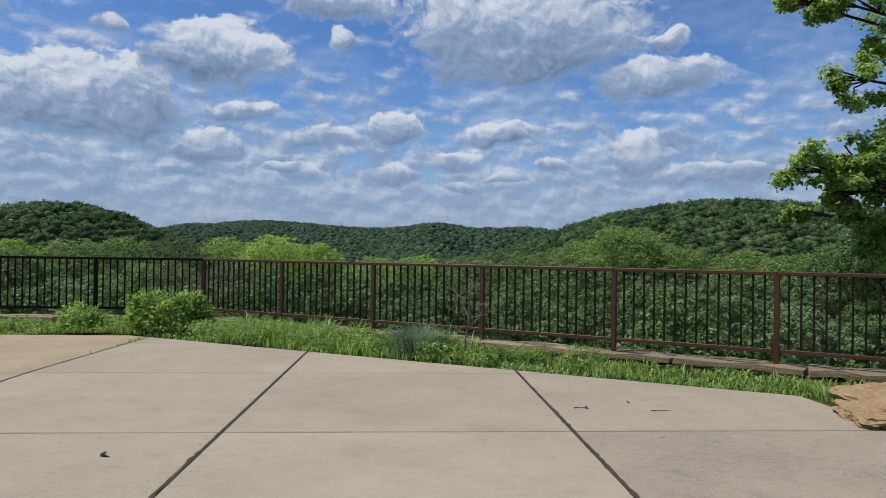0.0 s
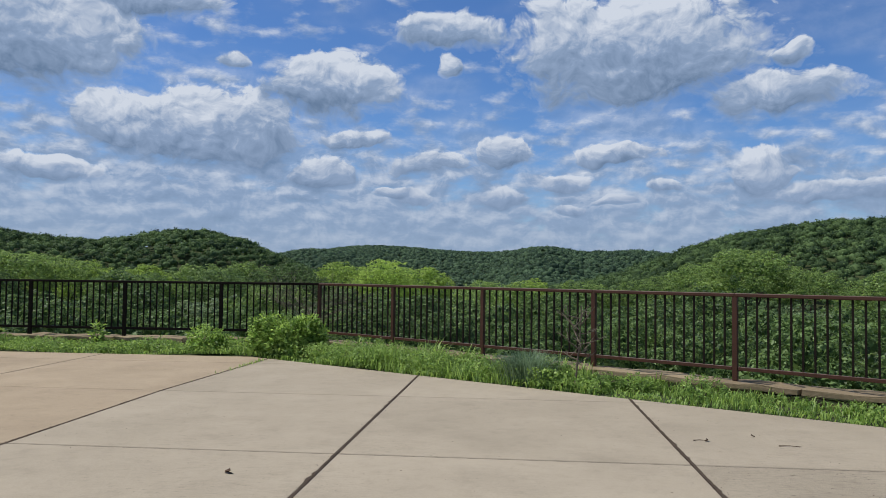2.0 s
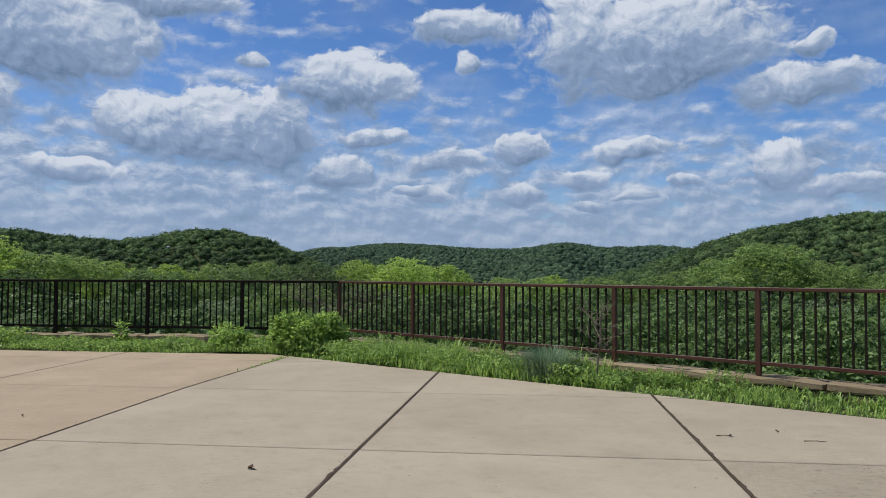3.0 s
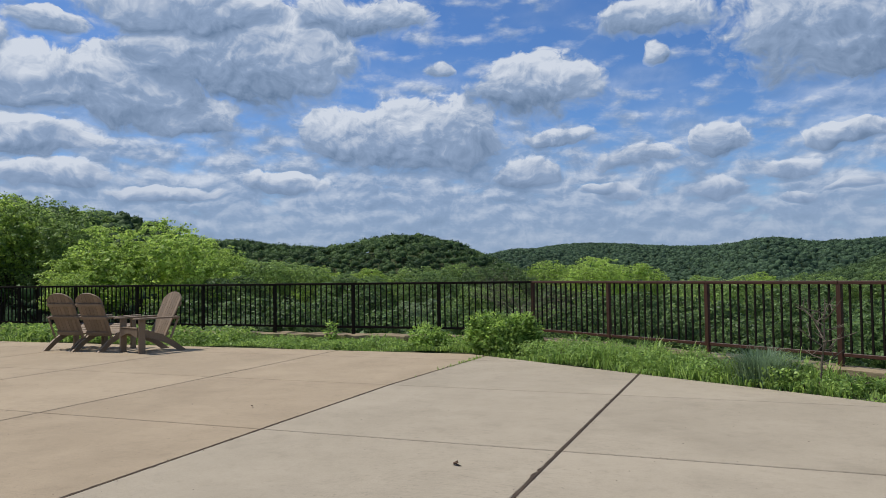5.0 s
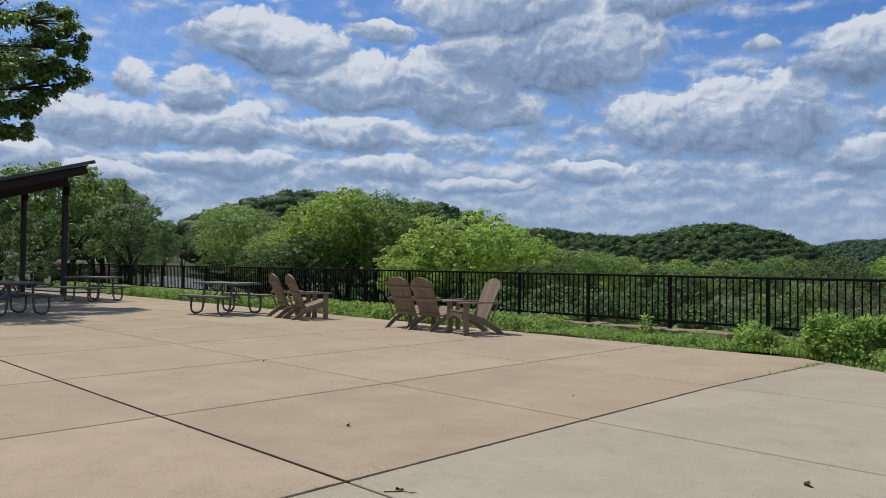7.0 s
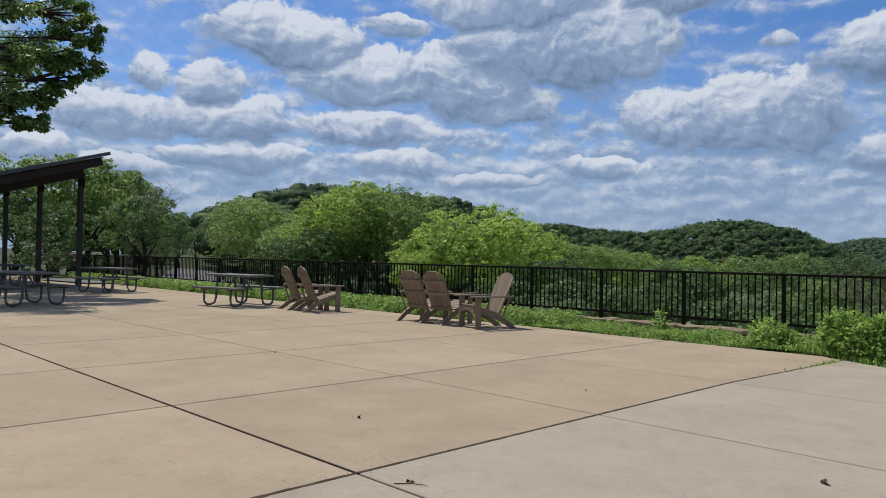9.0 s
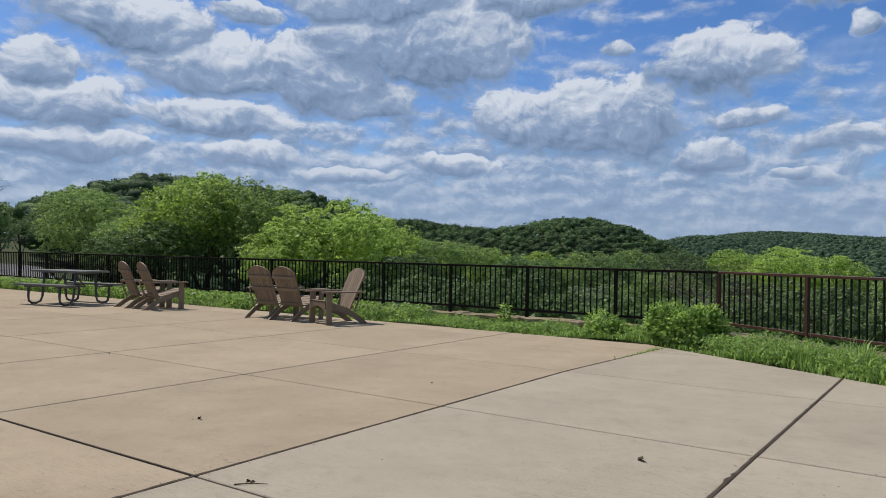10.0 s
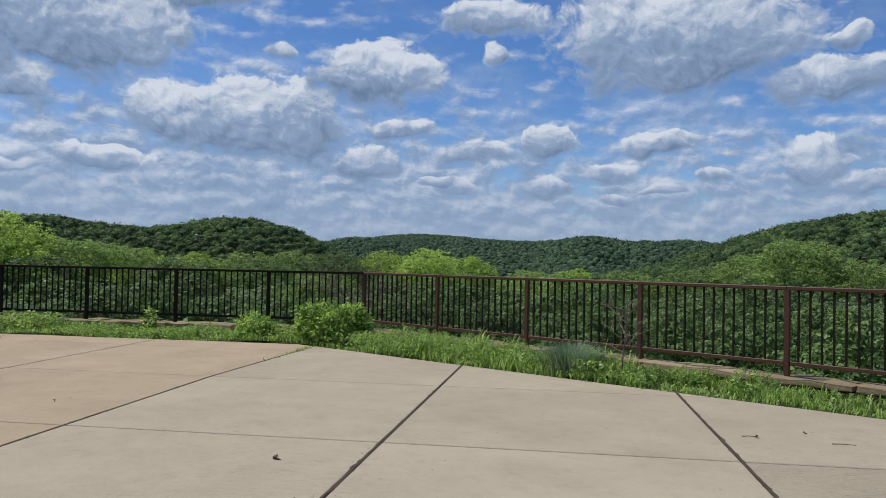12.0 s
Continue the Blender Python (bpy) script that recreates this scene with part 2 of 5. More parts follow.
def leaf_material(name, dark, light, through_light=0.3, world_noise=0.0, gloss=0.45):
    """Leaves: colour changes from leaf to leaf."""
    m = material(name, light, dark, rough=gloss, scale=0.09 if world_noise else 2.0, fine=9.0, amount=2.6 if world_noise else 1.3, patch=0.85 if world_noise else 0.5, bump=0, island=0.16 if world_noise else 0.42, random_object=0.0 if world_noise else 0.15, spec=0.15 if world_noise else 0.2)
    t = m.node_tree
    b, out = t.nodes["Principled BSDF"], t.nodes["Material Output"]
    colour = b.inputs["Base Color"].links[0].from_socket
    tr = t.nodes.new("ShaderNodeBsdfTranslucent")
    hue = t.nodes.new("ShaderNodeHueSaturation")
    hue.inputs["Hue"].default_value, hue.inputs["Saturation"].default_value, hue.inputs["Value"].default_value = 0.49, 1.05, 1.7
    link(t, colour, hue.inputs["Color"])
    link(t, hue.outputs[0], tr.inputs["Color"])
    mx = t.nodes.new("ShaderNodeMixShader")
    mx.inputs[0].default_value = through_light
    link(t, b.outputs[0], mx.inputs[1])
    link(t, tr.outputs[0], mx.inputs[2])
    link(t, mx.outputs[0], out.inputs["Surface"])
    return m


concrete_tan = material("concrete_tan", (0.376, 0.300, 0.209), (0.312, 0.247, 0.171), spec=0.08, rough=0.9, scale=1.3, fine=120, amount=2.4, bump=0.2, bump_scale=160, specks=0.65, random_object=0.12)
concrete_grey = material("concrete_grey", (0.366, 0.314, 0.238), (0.306, 0.262, 0.197), spec=0.08, rough=0.9, scale=1.3, fine=120, amount=2.4, bump=0.2, bump_scale=160, specks=0.65, random_object=0.1)
concrete_worn = material("concrete_worn", (0.342, 0.293, 0.221), (0.268, 0.229, 0.172), spec=0.08, rough=0.95, scale=2.2, fine=90, amount=2.4, bump=0.45, bump_scale=120, specks=1.0, random_object=0.1)
joint_dirt = material("joint_dirt", (0.10, 0.07, 0.048), (0.028, 0.02, 0.014), rough=1.0, scale=8, fine=90, bump=0.4)
soil = material("soil", (0.061, 0.070, 0.028), (0.033, 0.051, 0.018), rough=1.0, scale=1.2, fine=14, amount=0.9, bump=0.5, bump_scale=30)
# One fence paint as two colours: sun in the first, shade in the second.
rust_lit_steel = material("rust_lit_steel", (0.085, 0.034, 0.019), (0.042, 0.019, 0.012), rough=0.5, metal=0.0, scale=5, fine=70, amount=0.9, bump=0.08, spec=0.3)
# Also the near-black steel of pickets and brackets.
dark_and_shaded_steel = material("dark_and_shaded_steel", (0.023, 0.017, 0.013), (0.011, 0.009, 0.007), rough=0.85, metal=0.0, scale=5, fine=70, amount=0.9, bump=0.06, spec=0.08)
wall_stone = material("wall_stone", (0.221, 0.168, 0.102), (0.098, 0.074, 0.049), rough=0.95, scale=4, fine=35, amount=1.0, bump=0.7, bump_scale=22, random_object=0.4)
cap_stone = material("cap_stone", (0.303, 0.238, 0.143), (0.164, 0.123, 0.074), rough=0.95, scale=3, fine=30, amount=0.9, bump=0.4, bump_scale=30, random_object=0.3)
sandstone = material("sandstone", (0.410, 0.287, 0.156), (0.180, 0.111, 0.057), rough=0.95, scale=3.5, fine=24, amount=1.1, bump=0.8, bump_scale=16, stretch=(1, 1, 2.6))
chair_wood = material("chair_wood", (0.267, 0.197, 0.131), (0.172, 0.125, 0.082), rough=0.6, scale=9, fine=120, amount=0.9, bump=0.1, random_object=0.35, stretch=(3, 3, 0.4))
table_plank = material("table_plank", (0.172, 0.164, 0.135), (0.111, 0.107, 0.089), rough=0.55, scale=8, fine=90, amount=0.9, bump=0.1, random_object=0.3, stretch=(0.3, 3, 3))
tube_steel = material("tube_steel", (0.139, 0.141, 0.127), (0.090, 0.092, 0.082), rough=0.6, metal=0.1, scale=9, fine=90, bump=0.05)
post_brown = material("post_brown", (0.041, 0.033, 0.030), (0.025, 0.021, 0.019), rough=0.6, scale=4, fine=60, bump=0.1)
fascia_wood = material("fascia_wood", (0.048, 0.030, 0.024), (0.026, 0.017, 0.014), rough=0.7, scale=3, fine=60, bump=0.1, stretch=(0.3, 3, 3))
roof_metal = material("roof_metal", (0.115, 0.123, 0.135), (0.082, 0.086, 0.098), rough=0.5, metal=0.4, scale=3, fine=40, bump=0.05)
shingle = material("shingle", (0.17, 0.085, 0.05), (0.09, 0.045, 0.03), rough=0.9, scale=6, fine=60, bump=0.3)
asphalt = material("asphalt", (0.164, 0.160, 0.152), (0.123, 0.119, 0.115), rough=0.95, scale=0.6, fine=30, bump=0.2)
bark = material("bark", (0.070, 0.053, 0.041), (0.029, 0.023, 0.018), rough=0.95, scale=6, fine=45, amount=1.1, bump=0.8, bump_scale=25, stretch=(1, 1, 0.25))
twig_grey = material("twig_grey", (0.172, 0.143, 0.107), (0.098, 0.080, 0.059), rough=0.9, scale=10, fine=60, bump=0.1)
leaf_bright = leaf_material("leaf_bright", (0.125, 0.20, 0.038), (0.375, 0.505, 0.13), 0.47)
leaf_oak = leaf_material("leaf_oak", (0.12, 0.20, 0.045), (0.38, 0.52, 0.15), 0.5)
leaf_mid = leaf_material("leaf_mid", (0.075, 0.125, 0.036), (0.275, 0.39, 0.12), 0.40)
# Dark green foliage, lowered further to hold the shade of backlit trees.
leaf_dark_shade = leaf_material("leaf_dark_shade", (0.040, 0.074, 0.027), (0.165, 0.255, 0.085), 0.34)
leaf_grey = leaf_material("leaf_grey", (0.07, 0.108, 0.055), (0.23, 0.305, 0.155), 0.34)
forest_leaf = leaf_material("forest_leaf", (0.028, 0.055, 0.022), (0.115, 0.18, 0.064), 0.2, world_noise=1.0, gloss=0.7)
# Distant forest: haze and cloud shade are put into this darker, bluer green.
hazy_ridge_leaf = leaf_material("hazy_ridge_leaf", (0.026, 0.052, 0.03), (0.088, 0.145, 0.074), 0.2, world_noise=1.0, gloss=0.7)
grass_leaf = leaf_material("grass_leaf", (0.105, 0.185, 0.042), (0.32, 0.45, 0.125), 0.38)
blue_grass = leaf_material("blue_grass", (0.085, 0.14, 0.075), (0.22, 0.31, 0.18), 0.3)
bush_leaf = leaf_material("bush_leaf", (0.10, 0.18, 0.032), (0.42, 0.58, 0.15), 0.4)
dead_leaf = material("dead_leaf", (0.10, 0.06, 0.035), (0.04, 0.025, 0.015), rough=0.9, bump=0.2)

# ---- mesh helpers ----


def mesh_ob(name, bm, mat, smooth=False):
    me = bpy.data.meshes.new(name)
    bm.normal_update()
    bm.to_mesh(me)
    bm.free()
    me.materials.append(mat)
    if smooth:
        me.polygons.foreach_set("use_smooth", [True] * len(me.polygons))
    return new(name, me)


def part(name, bm, mat, parent, label="", smooth=False):
    ob = mesh_ob(name, bm, mat, smooth)
    ob.parent = parent
    if label:
        tagged(ob, label)
    return ob


def share(name, me, parent, m=None, mat=None):
    """One more object on a mesh that is there already."""
    ob = new(name, me)
    ob.parent = parent
    if m is not None:
        ob.matrix_basis = m
    if mat is not None:
        ob.material_slots[0].link = "OBJECT"
        ob.material_slots[0].material = mat
    return ob


def thing(name, m, label, category, group="", kind=""):
    ob = new(name)
    ob.empty_display_size = 0.2
    ob.matrix_basis = m
    return tagged(ob, label, category, group, kind)


def box(bm, size, centre=(0, 0, 0), m=None, bevel=0.0):
    mm = (m or Matrix()) @ Matrix.Translation(centre) @ Matrix.Diagonal((*size, 1))
    r = bmesh.ops.create_cube(bm, size=1.0, matrix=mm)
    if bevel:
        edges = list({e for v in r["verts"] for e in v.link_edges})
        bmesh.ops.bevel(bm, geom=edges, offset=bevel, segments=1, affect="EDGES")
    return bm


def one_box(size, centre=(0, 0, 0), bevel=0.0, m=None):
    return box(bmesh.new(), size, centre, m, bevel)


def tube(bm, points, radius, sides=8, end_radius=None):
    """A round bar along a line of points."""
    pts = [Vector(p) for p in points]
    rings = []
    for i, p in enumerate(pts):
        d = (pts[min(i + 1, len(pts) - 1)] - pts[max(i - 1, 0)]).normalized()
        u = d.cross(Vector((0, 0, 1)) if abs(d.z) < 0.9 else Vector((1, 0, 0))).normalized()
        v = d.cross(u)
        r = radius + (end_radius - radius) * i / (len(pts) - 1) if end_radius is not None else radius
        rings.append([bm.verts.new(p + (u * math.cos(k * math.tau / sides) + v * math.sin(k * math.tau / sides)) * r) for k in range(sides)])
    for a, b in zip(rings, rings[1:]):
        for k in range(sides):
            bm.faces.new((a[k], a[(k + 1) % sides], b[(k + 1) % sides], b[k]))
    bm.faces.new(rings[0][::-1])
    bm.faces.new(rings[-1])
    return bm


def prism(bm, outline, z0, z1, m=None):
    """An upright block over an outline in plan."""
    m = m or Matrix()
    lo = [bm.verts.new(m @ Vector((x, y, z0))) for x, y in outline]
    hi = [bm.verts.new(m @ Vector((x, y, z1))) for x, y in outline]
    n = len(outline)
    bm.faces.new(hi)
    bm.faces.new(lo[::-1])
    for k in range(n):
        bm.faces.new((lo[k], lo[(k + 1) % n], hi[(k + 1) % n], hi[k]))
    return bm


def raw_mesh(name, verts, faces, mat, smooth=False):
    me = bpy.data.meshes.new(name)
    me.vertices.add(len(verts))
    me.vertices.foreach_set("co", np.asarray(verts, dtype=np.float32).ravel())
    k = faces.shape[1]
    me.loops.add(faces.size)
    me.loops.foreach_set("vertex_index", faces.ravel().astype(np.int32))
    me.polygons.add(len(faces))
    me.polygons.foreach_set("loop_start", np.arange(0, faces.size, k, dtype=np.int32))
    me.update(calc_edges=True)
    me.materials.append(mat)
    if smooth:
        me.polygons.foreach_set("use_smooth", np.ones(len(faces), dtype=bool))
    return me

# ---- the lie of the land ----
WALL_TOP = 0.16
CORNER = Vector((-3.36, 11.72, 0))                    # where the two runs of fence meet
RIGHT_DIR = Vector((3.50 + 3.36, 6.95 - 11.72, 0)).normalized()
SPAN = 1.69                                           # from post to post
EDGE_Y = 10.45                                        # far edge of the terrace
SLANT_A, SLANT_B = Vector((-3.72, 10.25)), Vector((3.36, 6.06))   # slanting edge


def smooth01(x):
    x = np.clip(x, 0, 1)
    return x * x * (3 - 2 * x)


# hills: bearing, distance, height, half width in bearing (degrees), half depth (share of the distance)
HILLS = [
    (24.0, 430, 61.4, 11.0, 0.3), (42.2, 480, 40.0, 7.7, 0.3), (-23.1, 430, 54.2, 6.8, 0.22), (-36.9, 470, 42.9, 5.6, 0.25), (-42.6, 290, 40.9, 5.2, 0.28), (-53.3, 280, 35.7, 6.5, 0.28),
    (-11.0, 1600, 64.2, 5.6, 0.15), (-1.8, 1300, 65.8, 6.9, 0.2), (2.6, 900, 34.7, 2.5, 0.2), (11.2, 1000, 63.9, 5.7, 0.2), (-15.6, 1100, 61.1, 5.0, 0.2), (-84.9, 420, 8.0, 6.0, 0.3),
    (51.0, 500, 20.0, 5.2, 0.3), (3.8, 560, 13.0, 12.6, 0.2), (-7.9, 480, 14.0, 7.9, 0.2), (12.4, 440, 7.3, 5.2, 0.25),
]


def land(x, y):
    """Height of the ground: the terraced hilltop, the drop past the fence, the valley and the hills."""
    x, y = np.asarray(x, dtype=float), np.asarray(y, dtype=float)
    az, r = np.degrees(np.arctan2(x, y)), np.hypot(x, y) + 1e-6
    beyond_left = y - 12.1
    n = np.array((-RIGHT_DIR.y, RIGHT_DIR.x))
    beyond_right = (x - CORNER.x) * n[0] + (y - CORNER.y) * n[1] - 0.4
    s = np.where(x < CORNER.x, np.minimum(beyond_left, 400), np.minimum(beyond_right, 400))
    s = np.maximum(s, 0)
    # the drop is steep ahead and dies out towards the road on the left and behind
    steep = smooth01((az + 66) / 26) * smooth01((75 - az) / 25)
    drop = 34 * steep * smooth01(s / 130) + 7.0 * steep * smooth01(s / 14) + 0.9 * smooth01(s / 12) * (1 - steep)
    z = -drop
    for a, d, h, wa, wd in HILLS:
        z = z + h * np.exp(-0.5 * ((az - a) / wa) ** 2 - 0.5 * (np.log(r / d) / wd) ** 2)
    rough = 0.6 * np.sin(x * 0.05 + 1.3) * np.cos(y * 0.043) * smooth01((r - 60) / 80)
    return z + rough


def build_ground():
    rings = np.concatenate([np.array([0.0]), np.arange(3, 40, 1.5), 40 * 1.065 ** np.arange(0, 76)])
    step = 1.5
    az = np.radians(np.arange(-180, 180, step))
    R, A = np.meshgrid(rings[1:], az, indexing="ij")
    X, Y = R * np.sin(A), R * np.cos(A)
    Z = land(X, Y) - 0.075
    verts = np.stack([X, Y, Z], -1).reshape(-1, 3)
    n, m = len(rings) - 1, len(az)
    i, j = np.meshgrid(np.arange(n - 1), np.arange(m), indexing="ij")
    q = np.stack([i * m + j, i * m + (j + 1) % m, (i + 1) * m + (j + 1) % m, (i + 1) * m + j], -1).reshape(-1, 4)[:, ::-1]
    verts = np.vstack([verts, [[0, 0, -0.075]]])
    c = len(verts) - 1
    ground = new("ground", raw_mesh("ground", verts, q, soil, True))
    tagged(ground, "grassy hilltop falling away to a wooded valley", "ground", kind="structure")
    # the middle, under the paving
    bm = bmesh.new()
    vs = [bm.verts.new((3.2 * math.sin(k * math.tau / 24), 3.2 * math.cos(k * math.tau / 24), -0.07)) for k in range(24)]
    bm.faces.new(vs[::-1])
    part("ground_core", bm, soil, ground)


build_ground()

# ---- foliage ----


def icosphere(level):
    bm = bmesh.new()
    bmesh.ops.create_icosphere(bm, subdivisions=level, radius=1.0)
    v = np.array([p.co[:] for p in bm.verts])
    f = np.array([[p.index for p in q.verts] for q in bm.faces])
    bm.free()
    return v, f


def leaf_cards(centres, outward, size, rng, fold=0.25, follow=0.35, scatter=0.7, up=0.4, wide=0.68, single=False):
    """Small folded leaves at the given places, facing roughly outward."""
    n = len(centres)
    nrm = outward * follow + rng.normal(0, scatter, (n, 3)) + np.array((0, 0, up))
    nrm /= np.linalg.norm(nrm, axis=1, keepdims=True)
    ref = rng.normal(0, 1, (n, 3))
    u = np.cross(nrm, ref)
    u /= np.linalg.norm(u, axis=1, keepdims=True)
    v = np.cross(nrm, u)
    s = (size * rng.uniform(0.65, 1.35, n))[:, None]
    w = (wide * rng.uniform(0.8, 1.18, n))[:, None]
    tip, tail = centres + u * s, centres - u * s
    a = centres + v * s * w + nrm * s * fold - u * s * 0.15
    b = centres - v * s * w + nrm * s * fold - u * s * 0.15
    if single:
        return np.stack([tip, a, b - u * s * 0.4], 1).reshape(-1, 3), np.arange(n * 3).reshape(n, 3)
    verts = np.stack([tip, a, tail, b], 1).reshape(-1, 3)
    faces = np.arange(n * 4).reshape(n, 4)
    return verts, faces


def sphere_spread(n, rng, low=-1.0):
    """Directions spread evenly over a ball, those under low left out, with some disorder."""
    k = np.arange(n) + 0.5
    z = 1 - (1 - low) * k / n
    a = k * 2.39996 + rng.uniform(0, 6)
    w = np.sqrt(np.clip(1 - z * z, 0, 1))
    d = np.stack([w * np.cos(a), w * np.sin(a), z], -1) + rng.normal(0, 0.16, (n, 3))
    return d / np.linalg.norm(d, axis=1, keepdims=True)


def crown_mesh(name, seed, lobes=18, clumps=30, per=13, size=0.045, flat=0.85, mat=None, low=-0.45, fat=1.0, clump=0.105, inner=70):
    """A crown about one unit in radius: rounded lobes, set with clumps of leaves that catch the light, dark gaps between."""
    rng = np.random.default_rng(seed)
    d = sphere_spread(lobes, rng, low)
    centre = d * rng.uniform(0.50, 0.74, lobes)[:, None] * np.array((1, 1, flat))
    centre[:, 2] = np.minimum(centre[:, 2], 0.56 * flat)
    rad = rng.uniform(0.24, 0.37, lobes) * fat
    L = np.repeat(np.arange(lobes), clumps)
    o = rng.normal(0, 1, (len(L), 3))
    o = o / np.linalg.norm(o, axis=1, keepdims=True) + d[L] * 0.55 + np.array((0, 0, 0.25))
    o /= np.linalg.norm(o, axis=1, keepdims=True)
    c = centre[L] + o * (rad[L] * rng.uniform(0.72, 1.12, len(L)))[:, None] * np.array((1, 1, 0.85))
    # clumps buried in another lobe are left out
    gap = np.linalg.norm(c[:, None] - centre[None], axis=2) / rad[None]
    gap[np.arange(len(L)), L] = 9
    keep = gap.min(1) > 0.75
    c, o = c[keep], o[keep]
    K = np.repeat(np.arange(len(c)), per)
    q = rng.normal(0, 1, (len(K), 3))
    q = q / np.linalg.norm(q, axis=1, keepdims=True) + o[K] * 0.5 + np.array((0, 0, 0.35))
    q /= np.linalg.norm(q, axis=1, keepdims=True)
    r = clump * rng.uniform(0.6, 1.35, len(c))
    v, f = leaf_cards(c[K] + q * (r[K] * rng.uniform(0.45, 1.1, len(K)))[:, None] * np.array((1, 1, 0.55)), q, size, rng, follow=0.9, scatter=0.42, up=0.45, wide=0.62)
    # leaves deeper inside each lobe close the gaps
    k = np.repeat(np.arange(lobes), inner)
    o = rng.normal(0, 1, (len(k), 3))
    o /= np.linalg.norm(o, axis=1, keepdims=True)
    v2, f2 = leaf_cards(centre[k] + o * (rad[k] * rng.uniform(0.3, 0.8, len(k)))[:, None] * np.array((1, 1, 0.8)), o, size * 1.7, rng, follow=1.0, scatter=0.4, up=0.2, wide=0.8)
    verts, quads = np.vstack([v, v2]), np.vstack([f, f2 + len(v)])
    return raw_mesh(name, verts, np.vstack([quads[:, [0, 1, 2]], quads[:, [0, 2, 3]]]), mat or leaf_mid)


def limb_mesh(name, seed, limbs=9, reach=0.6, flat=0.8, thick=0.06, bend=0.12):
    """Trunk and limbs under a crown of one unit: the trunk comes up from z = -2.2."""
    rng = random.Random(seed)
    bm = bmesh.new()
    x = y = 0.0
    line = []
    for k in range(8):
        line.append((x, y, -2.2 + k * 2.5 / 7))
        x, y = x + rng.uniform(-0.05, 0.05), y + rng.uniform(-0.05, 0.05)
    tube(bm, line, thick, 8, thick * 0.35)
    for k in range(limbs):
        s = line[2 + rng.randrange(5)]
        a = k * 2.4 + rng.uniform(-0.4, 0.4)
        up = rng.uniform(0.1, 0.6) * flat
        end = Vector((math.cos(a) * reach * rng.uniform(0.6, 1.1), math.sin(a) * reach * rng.uniform(0.6, 1.1), up))
        start = Vector(s)
        pts = [start.lerp(end, q / 5) + Vector((rng.uniform(-bend, bend), rng.uniform(-bend, bend), rng.uniform(-bend, bend))) * (0.5 if 0 < q < 5 else 0) for q in range(6)]
        tube(bm, pts, thick * 0.42, 6, thick * 0.09)
        for j in (2, 3, 4):
            e2 = pts[j] + Vector((rng.uniform(-0.25, 0.25), rng.uniform(-0.25, 0.25), rng.uniform(-0.05, 0.2)))
            tube(bm, [pts[j], pts[j].lerp(e2, 0.5) + Vector((0, 0, 0.04)), e2], thick * 0.17, 5, thick * 0.05)
    me = bpy.data.meshes.new(name)
    bm.to_mesh(me)
    bm.free()
    me.materials.append(bark)
    return me


SHAPES = (0.85, 0.72, 1.0, 0.8)
CROWNS = [crown_mesh("crown", 11 + k, 18 + k, 34, 18, 0.0235, SHAPES[k], clump=0.092, inner=50) for k in range(4)]
FAR_CROWNS = [crown_mesh("crown", 21 + k, 21 + 2 * k, 34, 15, 0.0205, SHAPES[k], clump=0.075) for k in range(4)]
GRAND_CROWNS = [crown_mesh("crown", 51 + k, 27 + 2 * k, 44, 20, 0.0150, SHAPES[k], clump=0.062, inner=120) for k in range(4)]
AIRY_CROWNS = [crown_mesh("crown", 41 + k, 20 + 2 * k, 26, 13, 0.021, SHAPES[k], clump=0.078, fat=0.60, inner=12) for k in range(4)]
CROWN_TOP = {m.as_pointer(): max(v.co.z for v in m.vertices) for m in CROWNS + FAR_CROWNS + GRAND_CROWNS + AIRY_CROWNS}
BOUGHS = [limb_mesh("trunk", 31 + k) for k in range(3)]


def polar(az, r):
    return r * math.sin(radians(az)), r * math.cos(radians(az))


tree_count = 0


def tree(az, dist, top_el, radius, mat, label, squash=1.0, group="trees past the fence"):
    """A tree at a bearing and distance whose top stands at that height above the horizon."""
    global tree_count
    x, y = polar(az, dist)
    base = float(land(x, y))
    top = 1.24 + dist * math.tan(radians(top_el))
    k = tree_count
    tree_count += 1
    turn = (k * 67) % 360
    mesh = (AIRY_CROWNS if group == "trees by the road" else GRAND_CROWNS if radius > 3.4 else CROWNS if dist < 34 else FAR_CROWNS)[k % 4]
    crown_z = top - radius * squash * CROWN_TOP[mesh.as_pointer()]
    root = thing("tree", pose(x, y, base, 0, 0, turn), label, "tree", group)
    share("crown", mesh, root, pose(0, 0, crown_z - base) @ Matrix.Diagonal((radius, radius, radius * squash, 1)), mat)
    tall = max(crown_z - base, 0.5) / 2.65
    share("trunk", BOUGHS[k % 3], root, pose(0, 0, 2.2 * tall) @ Matrix.Diagonal((radius, radius, tall, 1)))
    return root


BRIGHT, MID, DARK, GREY = "leafy tree with fresh yellow-green spring foliage", "broad leafy tree with mid-green foliage", "dense leafy tree on the slope, dark green deepened with shade", "grey-green leafy shrub tree on the slope"
